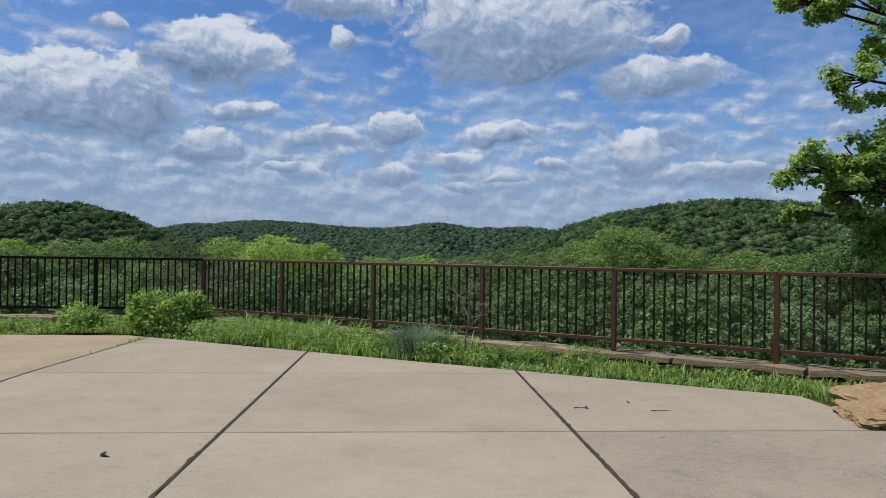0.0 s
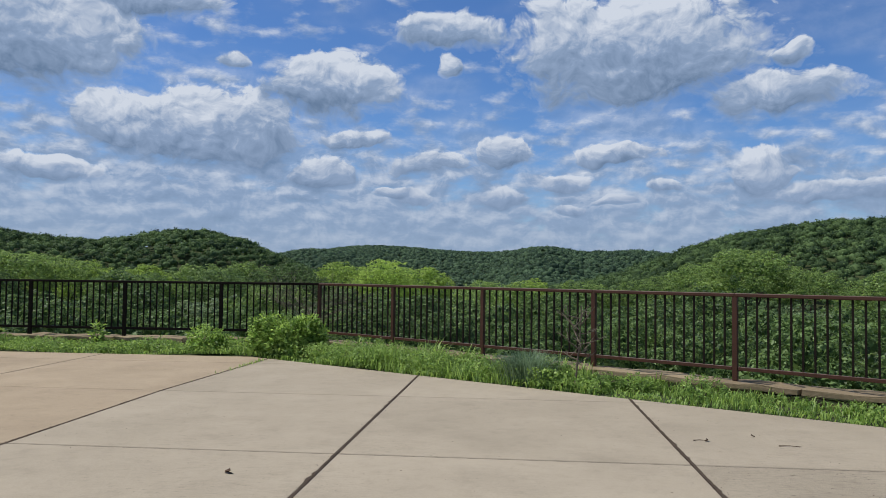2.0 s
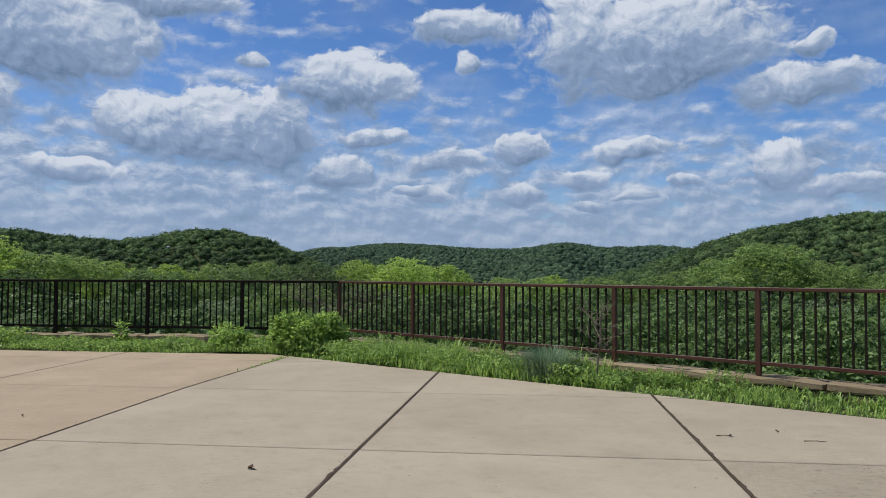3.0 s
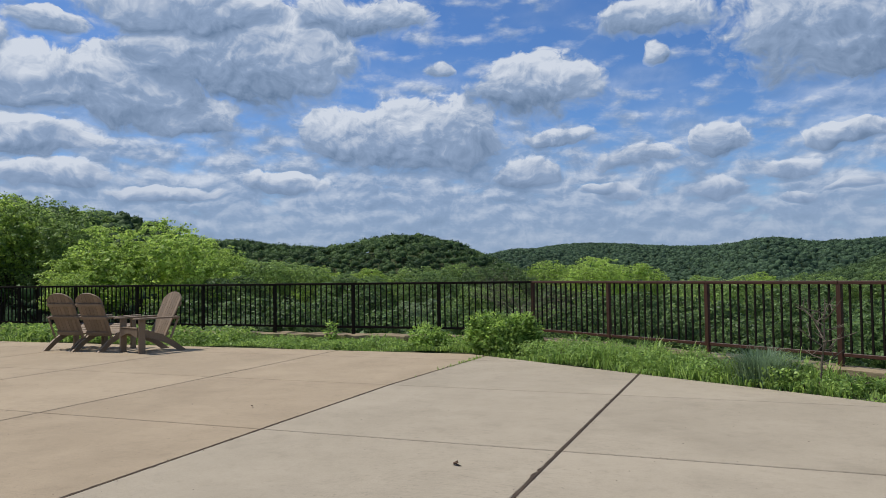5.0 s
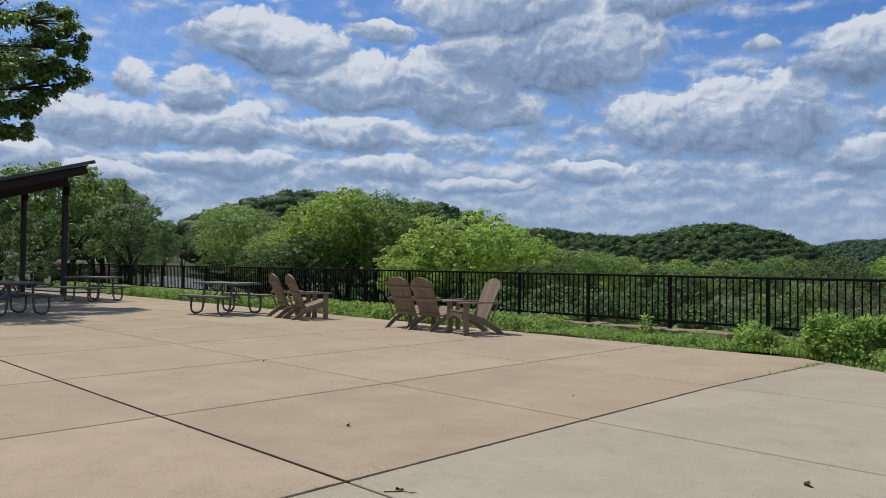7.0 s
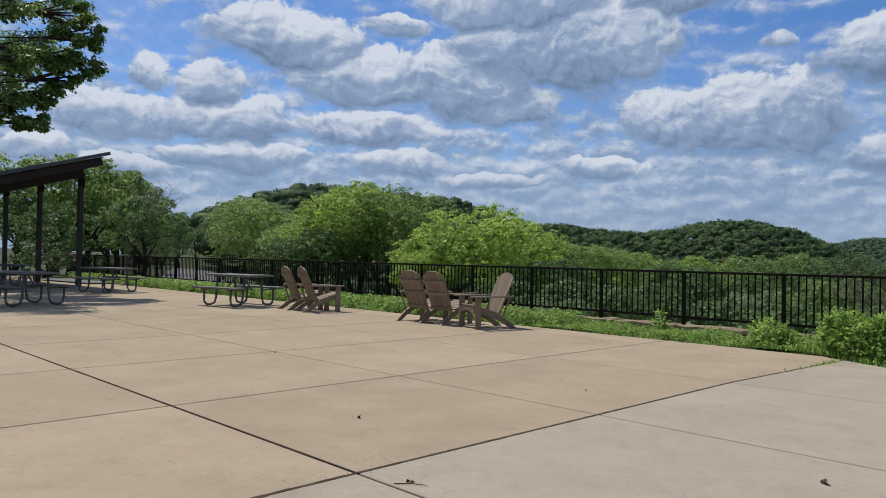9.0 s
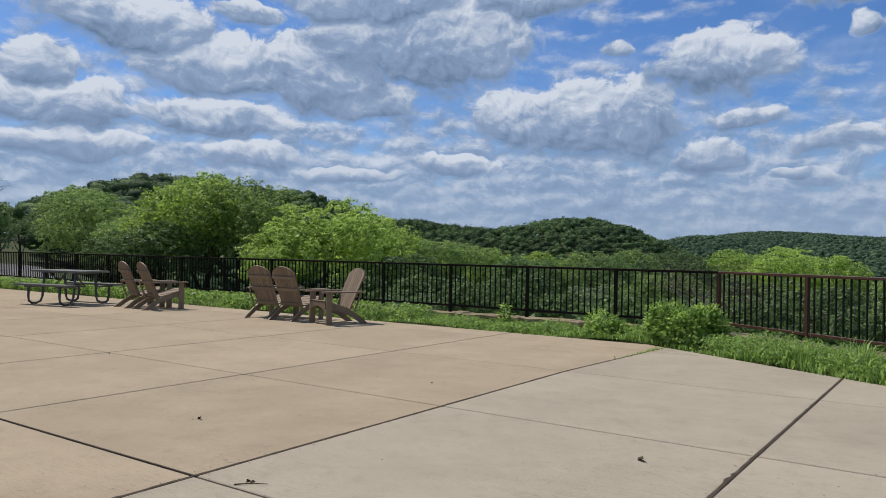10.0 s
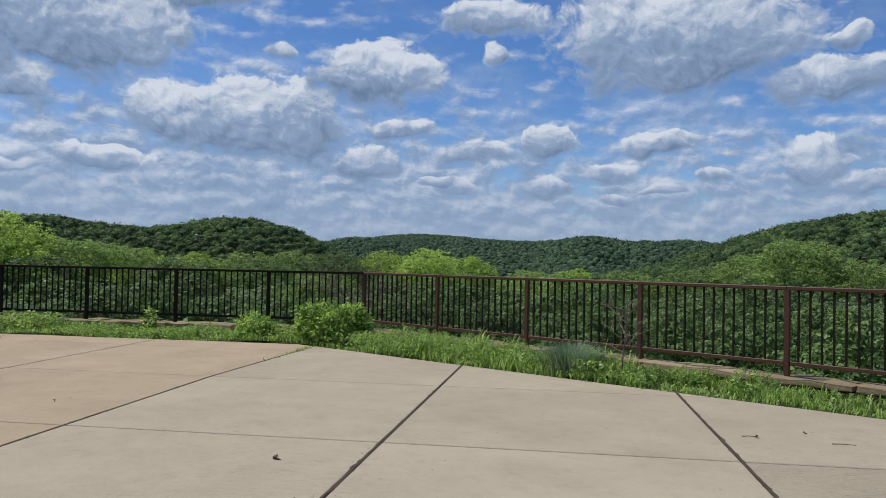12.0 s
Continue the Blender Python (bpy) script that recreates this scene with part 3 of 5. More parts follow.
# bearing, distance, top, radius
for az, dist, el, rad in [(-43.2, 36, 4.5, 4.2), (-46.5, 35, 2.6, 2.2), (-40.0, 38, 2.8, 2.4), (-53.4, 42, 6.0, 4.0), (-48.0, 33, 0.6, 1.6), 
                          (-13.0, 60, 1.0, 3.0), (-9.8, 58, 1.25, 3.2), (-6.5, 62, 0.7, 2.8), (2.0, 56, -0.1, 1.8), (-31.0, 55, 0.9, 2.6), (-27.0, 52, 0.6, 2.2)]:
    tree(az, dist, el, rad, leaf_bright, BRIGHT, 0.95)
for az, dist, el, rad in [(-60.0, 50, 4.3, 3.6), (-61.3, 62, 4.4, 2.9), (-57.0, 44, 2.9, 3.0), (-50.0, 41, 5.6, 3.6), (-36.0, 48, 1.5, 2.6), (-33.0, 50, 1.2, 2.4), (-24.0, 56, 0.7, 2.6), (-20.5, 50, 0.9, 2.6),
                          (17.8, 52, 2.3, 3.3), (21.8, 50, 1.0, 2.4), (14.4, 56, 1.2, 2.6), (26.0, 46, 0.6, 2.6), (30.0, 40, 0.4, 2.6), (11.0, 50, 0.2, 2.6), (6.5, 54, -0.2, 2.8), (-1.5, 50, -0.3, 2.6)]:
    tree(az, dist, el, rad, leaf_mid, MID, 0.9)
for az, dist, el, rad in [(-55.5, 40, 2.2, 2.8), (-58.6, 40, 1.4, 2.2), (-17.0, 44, 0.9, 2.6), (-22.0, 40, 0.4, 2.4), (-28.5, 40, 0.2, 2.4), (-38.0, 33, 0.2, 2.0), (-62.6, 78, 3.0, 2.6), (-66.9, 78, 1.6, 1.8), (33.0, 30, 1.2, 2.6), (37.0, 26, 1.8, 2.8), (36.2, 19, 3.0, 1.7), (33.8, 21, 1.0, 1.5)]:
    tree(az, dist, el, rad, leaf_dark_shade, DARK, 0.9)

# trees of the slope close behind the fence, their tops about level with the rail
rng = random.Random(5)
for ring, (dist, el) in enumerate(((17.5, -2.9), (23.0, -1.9), (30.0, -1.0))):
    width = 7.6 - ring * 1.0
    az = -52.0 + ring * 2.5
    while az < 41:
        if az > -46 or ring < 2:
            m, label = rng.choice(((leaf_mid, MID), (leaf_dark_shade, DARK), (leaf_dark_shade, DARK), (leaf_dark_shade, DARK), (leaf_grey, GREY)))
            # right of here the oak's shadow is put into the leaf colour
            if az > 8 and m is not leaf_grey:
                m, label = leaf_dark_shade, DARK
            d = dist * rng.uniform(0.93, 1.1)
            e, rad, sq = el + rng.uniform(-0.9, 0.7), rng.uniform(1.6, 2.2) * (1 + 0.18 * ring), rng.uniform(0.9, 1.15)
            if 1.24 + d * math.tan(radians(e)) - float(land(*polar(az, d))) > 1.3 * rad and polar(az, d)[1] > 12.6 + 0.7 * rad * (az < -20):
                tree(az, d, e, rad, m, label, sq)
        az += width * rng.uniform(0.8, 1.15)


def in_sight(x, y, z, slack):
    """Which tree tops can be seen from the terrace over the land before them."""
    az, r = np.arctan2(x, y), np.hypot(x, y)
    el = (z - 1.24) / r
    seen = np.ones(len(x), dtype=bool)
    for f in np.linspace(0.12, 0.97, 26):
        q = r * f
        h = land(q * np.sin(az), q * np.cos(az)) + np.where(q > 60, 4.5, -3.0)
        seen &= (h - 1.24) / q < el + slack
    return seen


def woods(name, label, r0, r1, spacing, level, mat, height, cards, card_size, sector=(-80, 46), seed=3, cores=0.92, slack=0.012, ragged=0.05):
    """Tree tops of a wood over the land, one mesh: lumpy crowns set thick with leaf sprays."""
    rg = np.random.default_rng(seed)
    pts = []
    r = r0
    while r < r1:
        gap = spacing * (1 + 0.35 * (r - r0) / max(r1 - r0, 1))
        step = math.degrees(gap / r)
        a = np.arange(sector[0], sector[1], step) + rg.uniform(0, step)
        a = a + rg.uniform(-0.35, 0.35, len(a)) * step
        rr = r + rg.uniform(-0.4, 0.4, len(a)) * gap
        pts.append(np.stack([rr * np.sin(np.radians(a)), rr * np.cos(np.radians(a))], -1))
        r += gap * 0.9
    p = np.concatenate(pts)
    x, y = p[:, 0], p[:, 1]
    az, rr = np.degrees(np.arctan2(x, y)), np.hypot(x, y)
    road = (np.abs(az + 64.9) < np.maximum(0.4, 165 / rr)) & (rr < 260) | (az > -67.2) & (az < -64.2) & (rr < 200) | (az < -46) & (rr < 130)
    z = land(x, y)
    keep = ~road & in_sight(x, y, z + height, slack)
    p, z = p[keep], z[keep]
    n = len(p)
    far = (np.hypot(p[:, 0], p[:, 1]) - r0) / max(r1 - r0, 1)
    size = spacing * 0.70 * rg.uniform(0.55, 1.3, n) * (1 + 0.4 * far)
    tall = height * (0.62 + 0.33 * size / spacing + rg.uniform(-0.12, 0.22, n))
    v0, f0 = icosphere(level)
    V, F, count = [], [], 0
    pick = rg.integers(0, 6, n)
    turn = rg.uniform(0, math.tau, n)
    for k in range(6):
        ids = np.where(pick == k)[0]
        if not len(ids):
            continue
        heads = sphere_spread(30, rg, -0.3)
        reach = rg.uniform(0.6, 1.15, len(heads))

        def lump(q):
            """A crown like a bunch of rounded heads, with creases between them."""
            w = np.exp(-((1 - q @ heads.T) / 0.055)) * reach
            return 0.60 + 0.46 * w.max(1), heads[w.argmax(1)]
        core = v0 * (lump(v0)[0] * rg.uniform(1 - ragged, 1 + ragged, len(v0)))[:, None] * np.array((1, 1, 0.8)) * cores
        shell = f0[v0[f0][:, :, 2].max(1) > -0.3]
        o = rg.normal(0, 1, (cards, 3))
        o /= np.linalg.norm(o, axis=1, keepdims=True)
        o[:, 2] = np.where(o[:, 2] < -0.25, -o[:, 2], o[:, 2])
        wide, head = lump(o)
        c = o * wide[:, None] * np.array((1, 1, 0.8)) * rg.uniform(0.86, 1.0, cards)[:, None]
        out = c - head * 0.62
        out /= np.linalg.norm(out, axis=1, keepdims=True)
        cv, cf = leaf_cards(c, out, card_size, rg, follow=1.0, scatter=0.25, up=0.25, wide=0.9, single=True)
        base = np.vstack([core, cv])
        faces = np.vstack([shell, cf + len(core)])
        co, si = np.cos(turn[ids])[:, None], np.sin(turn[ids])[:, None]
        b = base[None]
        q = np.stack([b[..., 0] * co - b[..., 1] * si, b[..., 0] * si + b[..., 1] * co, np.broadcast_to(b[..., 2], (len(ids), len(base)))], -1)
        q = q * size[ids][:, None, None]
        q[..., 0] += p[ids, 0][:, None]
        q[..., 1] += p[ids, 1][:, None]
        q[..., 2] += (z[ids] + tall[ids] - size[ids] * 0.5)[:, None]
        V.append(q.reshape(-1, 3))
        F.append((faces[None] + (np.arange(len(ids)) * len(base))[:, None, None] + count).reshape(-1, 3))
        count += len(ids) * len(base)
    ob = new(name, raw_mesh(name, np.concatenate(V), np.concatenate(F), mat, False))
    return tagged(ob, label, "woods", kind="stuff")


woods("valley_woods", "dense green treetops filling the valley", 60, 150, 4.8, 2, forest_leaf, 7.0, 1100, 0.048, seed=3)
woods("hill_woods", "dense green forest on the near hillsides", 150, 270, 4.2, 2, forest_leaf, 7.0, 200, 0.075, seed=6, slack=0.007)
woods("hill_woods", "dense green forest covering the hills", 270, 620, 3.9, 1, forest_leaf, 7.0, 56, 0.12, seed=4, cores=0.88, ragged=0.1, slack=0.009)
woods("far_woods", "forest on the distant ridges, haze and shade in its green", 620, 2300, 8, 1, hazy_ridge_leaf, 8.0, 20, 0.13, cores=0.9, ragged=0.12, sector=(-45, 42), seed=5, slack=0.004)

# ---- terrace ----


def clip(poly, a, b):
    """Keep the part of a plan polygon to the right of the way from a to b."""
    out = []
    d = b - a
    def side(p):
        return d.x * (p.y - a.y) - d.y * (p.x - a.x)
    for p, q in zip(poly, poly[1:] + poly[:1]):
        sp, sq = side(p), side(q)
        if sp <= 0:
            out.append(p)
        if (sp < 0 < sq) or (sq < 0 < sp):
            out.append(p.lerp(q, sp / (sp - sq)))
    return out


def slab_mesh(poly, inset, height=0.11, edge=0.005):
    bm = bmesh.new()
    c = sum(poly, Vector((0, 0))) / len(poly)
    def shrink(by):
        res = []
        n = len(poly)
        for k in range(n):
            p0, p1, p2 = poly[k - 1], poly[k], poly[(k + 1) % n]
            d1, d2 = (p1 - p0).normalized(), (p2 - p1).normalized()
            n1, n2 = Vector((-d1.y, d1.x)), Vector((-d2.y, d2.x))
            b = n1 + n2
            f = by / max(b.dot(n1), 0.2)
            res.append(p1 + b * f)
        return res
    rings = [[bm.verts.new((p.x, p.y, z)) for p in shrink(i)] for i, z in ((inset, -height), (inset, -edge), (inset + edge, 0.0))]
    n = len(poly)
    for a, b in zip(rings, rings[1:]):
        for k in range(n):
            bm.faces.new((a[k], a[(k + 1) % n], b[(k + 1) % n], b[k]))
    bm.faces.new(rings[-1])
    return bm


def build_terrace():
    bm = bmesh.new()
    rim = [(-44, -12), (9, -12), (9, 4.7), (3.2, 4.95), (3.3, 6.0), (-3.74, 10.15), (-5.2, 10.4), (-44, 10.4)]
    vs = [bm.verts.new((x, y, -0.006)) for x, y in rim]
    bm.faces.new(vs)
    terrace = mesh_ob("terrace", bm, joint_dirt)
    tagged(terrace, "broad terrace of square concrete slabs with open joints", "terrace", kind="structure")
    G = 2.44

    def joint_x(i, y):
        """The joints that run away from the eye are not quite parallel."""
        x = -1.48 + i * G
        if i == 0:
            return x + 0.029 * (y - 4.8)
        if i == 1:
            return x + 0.014 * (y - 4.8)
        if i == -1:
            return x + max(0.0, y - 7.24) * 0.06
        return x

    for i in range(-16, 4):
        for j in range(-6, 3):
            y = 4.80 + j * G
            poly = [Vector(p) for p in ((joint_x(i, y), y), (joint_x(i + 1, y), y), (joint_x(i + 1, y + G), y + G), (joint_x(i, y + G), y + G))]
            if j >= 0:
                poly = clip(poly, SLANT_A, SLANT_B)
                if poly:
                    poly = clip(poly, Vector((-60, EDGE_Y)), Vector((60, EDGE_Y)))
                if poly:
                    poly = clip(poly, Vector((3.36, 60)), Vector((3.36, -60)))
                if poly and j == 0 and i >= 1:
                    poly = clip(poly, Vector((3.50, 5.95)), Vector((3.18, 4.75)))
            if len(poly) < 3:
                continue
            b = slab_mesh(poly, 0.0115)
            part("paving_slab", b, concrete_worn if i >= 1 and j < 0 else concrete_grey if i >= -1 else concrete_tan, terrace)
    # the joint across the tan slabs stands open too
    part("joint_filler", one_box((30.0, 0.013, 0.002), (-3.92 - 15.0, 2.362, 0.0015)), joint_dirt, terrace, "dark dirt in an open joint")
    # wide joints, filled with dark dirt, lie over the narrow ones
    for i, y0, y1, w in ((-1, -12, 10.2, 0.019), (0, -12, 8.85, 0.019), (1, -12, 7.45, 0.024)):
        bm = bmesh.new()
        n = 420
        rg = random.Random(i + 5)
        left, right = [], []
        for k in range(n + 1):
            yy = y0 + (y1 - y0) * k / n
            x = joint_x(i, yy)
            left.append(bm.verts.new((x - w / 2 + rg.uniform(-0.005, 0.005) - 0.012 * (rg.random() < 0.05), yy, 0.0025)))
            right.append(bm.verts.new((x + w / 2 + rg.uniform(-0.005, 0.005) + 0.012 * (rg.random() < 0.05), yy, 0.0025)))
        for k in range(n):
            bm.faces.new((left[k], right[k], right[k + 1], left[k + 1]))
        part("joint_filler", bm, joint_dirt, terrace, "dark dirt in a wide expansion joint")


build_terrace()

# ---- low stone wall under the fence ----


def rough_block(size, seed, jitter=0.02, cuts=2):
    bm = bmesh.new()
    bmesh.ops.create_cube(bm, size=1.0, matrix=Matrix.Diagonal((*size, 1)))
    bmesh.ops.subdivide_edges(bm, edges=bm.edges[:], cuts=cuts, use_grid_fill=True)
    for v in bm.verts:
        p = v.co * 5 + Vector((seed * 3.7, seed * 1.3, 0))
        v.co += Vector((noise.noise(p), noise.noise(p + Vector((9, 0, 0))), noise.noise(p + Vector((0, 9, 0))))) * jitter
        k = sum(abs(v.co[a]) > size[a] * 0.46 for a in range(3))
        if k >= 2:
            v.co *= 0.985
    me = bpy.data.meshes.new("stone")
    bm.to_mesh(me)
    bm.free()
    return me


def stone_wall(name, start, direction, length, seed):
    ang = math.degrees(math.atan2(direction.y, direction.x))
    root = thing(name, pose(start.x, start.y, 0, 0, 0, ang), "low rough stone retaining wall under the fence", "wall", kind="structure")
    rg = random.Random(seed)
    caps = []
    for k in range(3):
        me = rough_block((1.15, 0.44, 0.058), seed + k, 0.03, 4)
        me.materials.append(cap_stone)
        caps.append(me)
    stones = []
    for k in range(6):
        me = rough_block((rg.uniform(0.42, 0.62), 0.34, 0.20), seed + 10 + k, 0.055, 4)
        me.materials.append(wall_stone)
        stones.append(me)
    x = 0.0
    while x < length:
        s = rg.uniform(0.8, 1.12)
        share("capstone", rg.choice(caps), root, pose(x + 0.575 * s, rg.uniform(-0.015, 0.015), WALL_TOP - 0.032, 0, rg.uniform(-0.6, 0.6), rg.uniform(-1, 1)) @ Matrix.Diagonal((s, 1, 1, 1)))
        x += 1.16 * s
    x = 0.0
    while x < length:
        s = rg.uniform(0.8, 1.15)
        share("stone", rg.choice(stones), root, pose(x + 0.26 * s, rg.uniform(-0.02, 0.02), WALL_TOP - 0.18, 0, 0, rg.uniform(-3, 3)) @ Matrix.Diagonal((s, 1, 1, 1)))
        x += 0.53 * s
    return root


stone_wall("wall_east", CORNER, RIGHT_DIR, 11.5, 3)
stone_wall("wall_north", CORNER, Vector((-1, 0, 0)), 30.0, 17)

# ---- fence ----
RAIL_TOP = 1.10


def fence(name, start, direction, spans, mat, label, first_post=True):
    ang = math.degrees(math.atan2(direction.y, direction.x))
    root = thing(name, pose(start.x, start.y, WALL_TOP, 0, 0, ang), label, "fence")
    H = RAIL_TOP - WALL_TOP
    post = one_box((0.054, 0.054, H - 0.03), (0, 0, (H - 0.03) / 2), 0.004)
    me_post = bpy.data.meshes.new("post")
    post.to_mesh(me_post)
    me_post.materials.append(mat)
    picket = one_box((0.019, 0.019, H - 0.19), (0, 0, (H - 0.19) / 2 + 0.15))
    me_picket = bpy.data.meshes.new("picket")
    picket.to_mesh(me_picket)
    me_picket.materials.append(dark_and_shaded_steel)
    rail = one_box((SPAN - 0.002, 0.062, 0.04), (SPAN / 2, 0, H - 0.02), 0.006)
    me_top = bpy.data.meshes.new("top_rail")
    rail.to_mesh(me_top)
    me_top.materials.append(mat)
    low = one_box((SPAN - 0.062, 0.036, 0.04), (SPAN / 2, 0, 0.13), 0.004)
    me_low = bpy.data.meshes.new("bottom_rail")
    low.to_mesh(me_low)
    me_low.materials.append(mat)
    for k in range(spans + 1):
        if k or first_post:
            share("post", me_post, root, pose(k * SPAN, 0, 0))
        if k < spans:
            share("top_rail", me_top, root, pose(k * SPAN, 0, 0))
            share("bottom_rail", me_low, root, pose(k * SPAN, 0, 0))
            for q in range(1, 15):
                share("picket", me_picket, root, pose(k * SPAN + SPAN * q / 15, 0, 0))
    return root


# The sunlit and the shaded run differ only by these colours.
fence("fence", CORNER, RIGHT_DIR, 7, rust_lit_steel, "steel picket fence on a low stone wall, sunlit rust-brown colour")
fence("fence", CORNER, Vector((-1, 0, 0)), 20, dark_and_shaded_steel, "steel picket fence along the terrace, brown darkened as in shade", first_post=False)

# ---- chairs ----


def adirondack(m, label, group):
    """Slatted garden chair: facing +x, seat low and leaning back."""
    root = thing("adirondack_chair", m, label, "chair", group)
    # side rails: from the front of the seat down to the rear foot
    for s in (-1, 1):
        bm = bmesh.new()
        out = [(0.36, 0.30), (0.36, 0.38), (0.30, 0.40), (-0.05, 0.30), (-0.30, 0.16), (-0.52, 0.0), (-0.38, 0.0), (-0.20, 0.12), (0.02, 0.21)]
        lo = [bm.verts.new((x, s * 0.27 - 0.018, z)) for x, z in out]
        hi = [bm.verts.new((x, s * 0.27 + 0.018, z)) for x, z in out]
        bm.faces.new(lo)
        bm.faces.new(hi[::-1])
        for k in range(len(out)):
            bm.faces.new((lo[k], hi[k], hi[(k + 1) % len(out)], lo[(k + 1) % len(out)]))
        bmesh.ops.recalc_face_normals(bm, faces=bm.faces[:])
        part("side_rail", bm, chair_wood, root)
        part("leg", one_box((0.11, 0.036, 0.56), (0.30, s * 0.305, 0.28), 0.004), chair_wood, root)
        bm = bmesh.new()
        prism(bm, [(-0.34, -0.055), (0.40, -0.075), (0.44, -0.04), (0.44, 0.05), (0.38, 0.075), (-0.34, 0.035)] if s < 0 else [(-0.34, -0.035), (0.38, -0.075), (0.44, -0.05), (0.44, 0.04), (0.40, 0.075), (-0.34, 0.055)], 0.56, 0.585, pose(0, s * 0.315, 0))
        part("arm", bm, chair_wood, root)
    bm = bmesh.new()
    arch = [(-0.285, 0.40), (-0.285, 0.27)] + [(-0.22 + 0.44 * q / 6, 0.27 + 0.055 * math.sin(q * math.pi / 6)) for q in range(7)] + [(0.285, 0.27), (0.285, 0.40)]
    lo, hi = [[bm.verts.new((x, y, z)) for y, z in arch] for x in (0.345, 0.37)]
    bm.faces.new(lo)
    bm.faces.new(hi[::-1])
    for q in range(len(arch)):
        bm.faces.new((lo[q], hi[q], hi[(q + 1) % len(arch)], lo[(q + 1) % len(arch)]))
    bmesh.ops.recalc_face_normals(bm, faces=bm.faces[:])
    part("front_apron", bm, chair_wood, root)
    # seat slats
    for k in range(6):
        x = 0.34 - k * 0.083
        part("seat_slat", one_box((0.074, 0.56, 0.022), (0, 0, 0), 0.004, pose(x, 0, 0.40 - (0.34 - x) * 0.30 + 0.012, 0, -16)), chair_wood, root)
    # back of seven slats under one rounded top
    lean = pose(-0.15, 0, 0.25, 0, -24, 0)
    top = lambda y: 0.60 + 0.215 * math.sqrt(max(0.0, 1 - (y / 0.292) ** 2))
    for k in range(7):
        y = (k - 3) * 0.079
        bm = bmesh.new()
        lo, hi = [], []
        w = 0.073
        ys = [w / 2 - w * q / 4 for q in range(5)]
        shape = [(-w / 2, 0), (w / 2, 0)] + [(q, top(y + q)) for q in ys]
        for yy, zz in shape:
            f = 0.88 + 0.14 * zz / 0.8
            lo.append(bm.verts.new(lean @ Vector((-0.011, (y + yy) * f, zz))))
            hi.append(bm.verts.new(lean @ Vector((0.011, (y + yy) * f, zz))))
        bm.faces.new(lo)
        bm.faces.new(hi[::-1])
        for q in range(len(shape)):
            bm.faces.new((lo[q], hi[q], hi[(q + 1) % len(shape)], lo[(q + 1) % len(shape)]))
        bmesh.ops.recalc_face_normals(bm, faces=bm.faces[:])
        part("back_slat", bm, chair_wood, root)
    for z, wide in ((0.06, 0.50), (0.36, 0.62), (0.60, 0.54)):
        part("back_rail", one_box((0.03, wide, 0.06), (-0.027, 0, z), 0.004, lean), chair_wood, root)
    for s in (-1, 1):
        p0, p1 = Vector((-0.36, s * 0.30, 0.57)), Vector((-0.22, s * 0.29, 0.22))
        part("arm_brace", tube(bmesh.new(), [p0, p1], 0.022, 4), chair_wood, root)
    return root


BROWN_CHAIR = "brown slatted wooden garden chair with fan back on the terrace"
GROUP = "garden chairs facing the view"
for x, y, face in ((-11.17, 9.64, 96.0), (-10.50, 9.64, 94.0), (-14.93, 9.31, 80.0), (-14.20, 9.27, 78.0)):
    adirondack(pose(x, y, 0, 0, 0, face), BROWN_CHAIR, GROUP)
adirondack(pose(-9.48, 9.56, 0, 0, 0, -108.0), "brown slatted wooden garden chair turned towards the other chairs", GROUP)

# ---- picnic tables ----


def picnic_table(m, label):
    """Plank table with two benches on a frame of bent steel tube; long side along x."""
    root = thing("picnic_table", m, label, "picnic table", "picnic tables")
    for k in range(3):
        part("table_plank", one_box((1.62, 0.236, 0.045), (0, (k - 1) * 0.245, 0.735), 0.006), table_plank, root)
    for s in (-1, 1):
        part("bench_plank", one_box((1.62, 0.25, 0.045), (0, s * 0.64, 0.44), 0.006), table_plank, root)
    for x in (-0.48, 0.48):
        for s in (-1, 1):
            pts = [(x, s * 0.64, 0.415), (x, s * 0.65, 0.20), (x, s * 0.63, 0.08), (x, s * 0.56, 0.03), (x, s * 0.44, 0.03), (x, s * 0.34, 0.07), (x, s * 0.30, 0.18), (x, s * 0.26, 0.71)]
            part("frame_tube", tube(bmesh.new(), pts, 0.027, 8), tube_steel, root, smooth=True)
        part("cross_bar", tube(bmesh.new(), [(x, -0.34, 0.705), (x, 0.34, 0.705)], 0.024, 8), tube_steel, root, smooth=True)
        for s in (-1, 1):
            part("seat_arm", tube(bmesh.new(), [(x, s * 0.28, 0.40), (x, s * 0.74, 0.40)], 0.022, 8), tube_steel, root, smooth=True)
    for s in (-1, 1):
        part("brace", tube(bmesh.new(), [(s * 0.48, 0, 0.40), (s * 0.10, 0, 0.70)], 0.018, 6), tube_steel, root, smooth=True)
    part("seat_brace", tube(bmesh.new(), [(-0.48, 0, 0.40), (0.48, 0, 0.40)], 0.018, 6), tube_steel, root, smooth=True)
    return root


TABLE = "weathered grey plank picnic table with bent steel tube frame"
picnic_table(pose(-16.66, 8.63, 0, 0, 0, 11), TABLE)
picnic_table(pose(-23.88, 8.16, 0, 0, 0, 23), TABLE)
picnic_table(pose(-19.11, 4.60, 0, 0, 0, 13), TABLE)
picnic_table(pose(-28.8, 6.6, 0, 0, 0, 10), TABLE)

# ---- picnic shelter ----


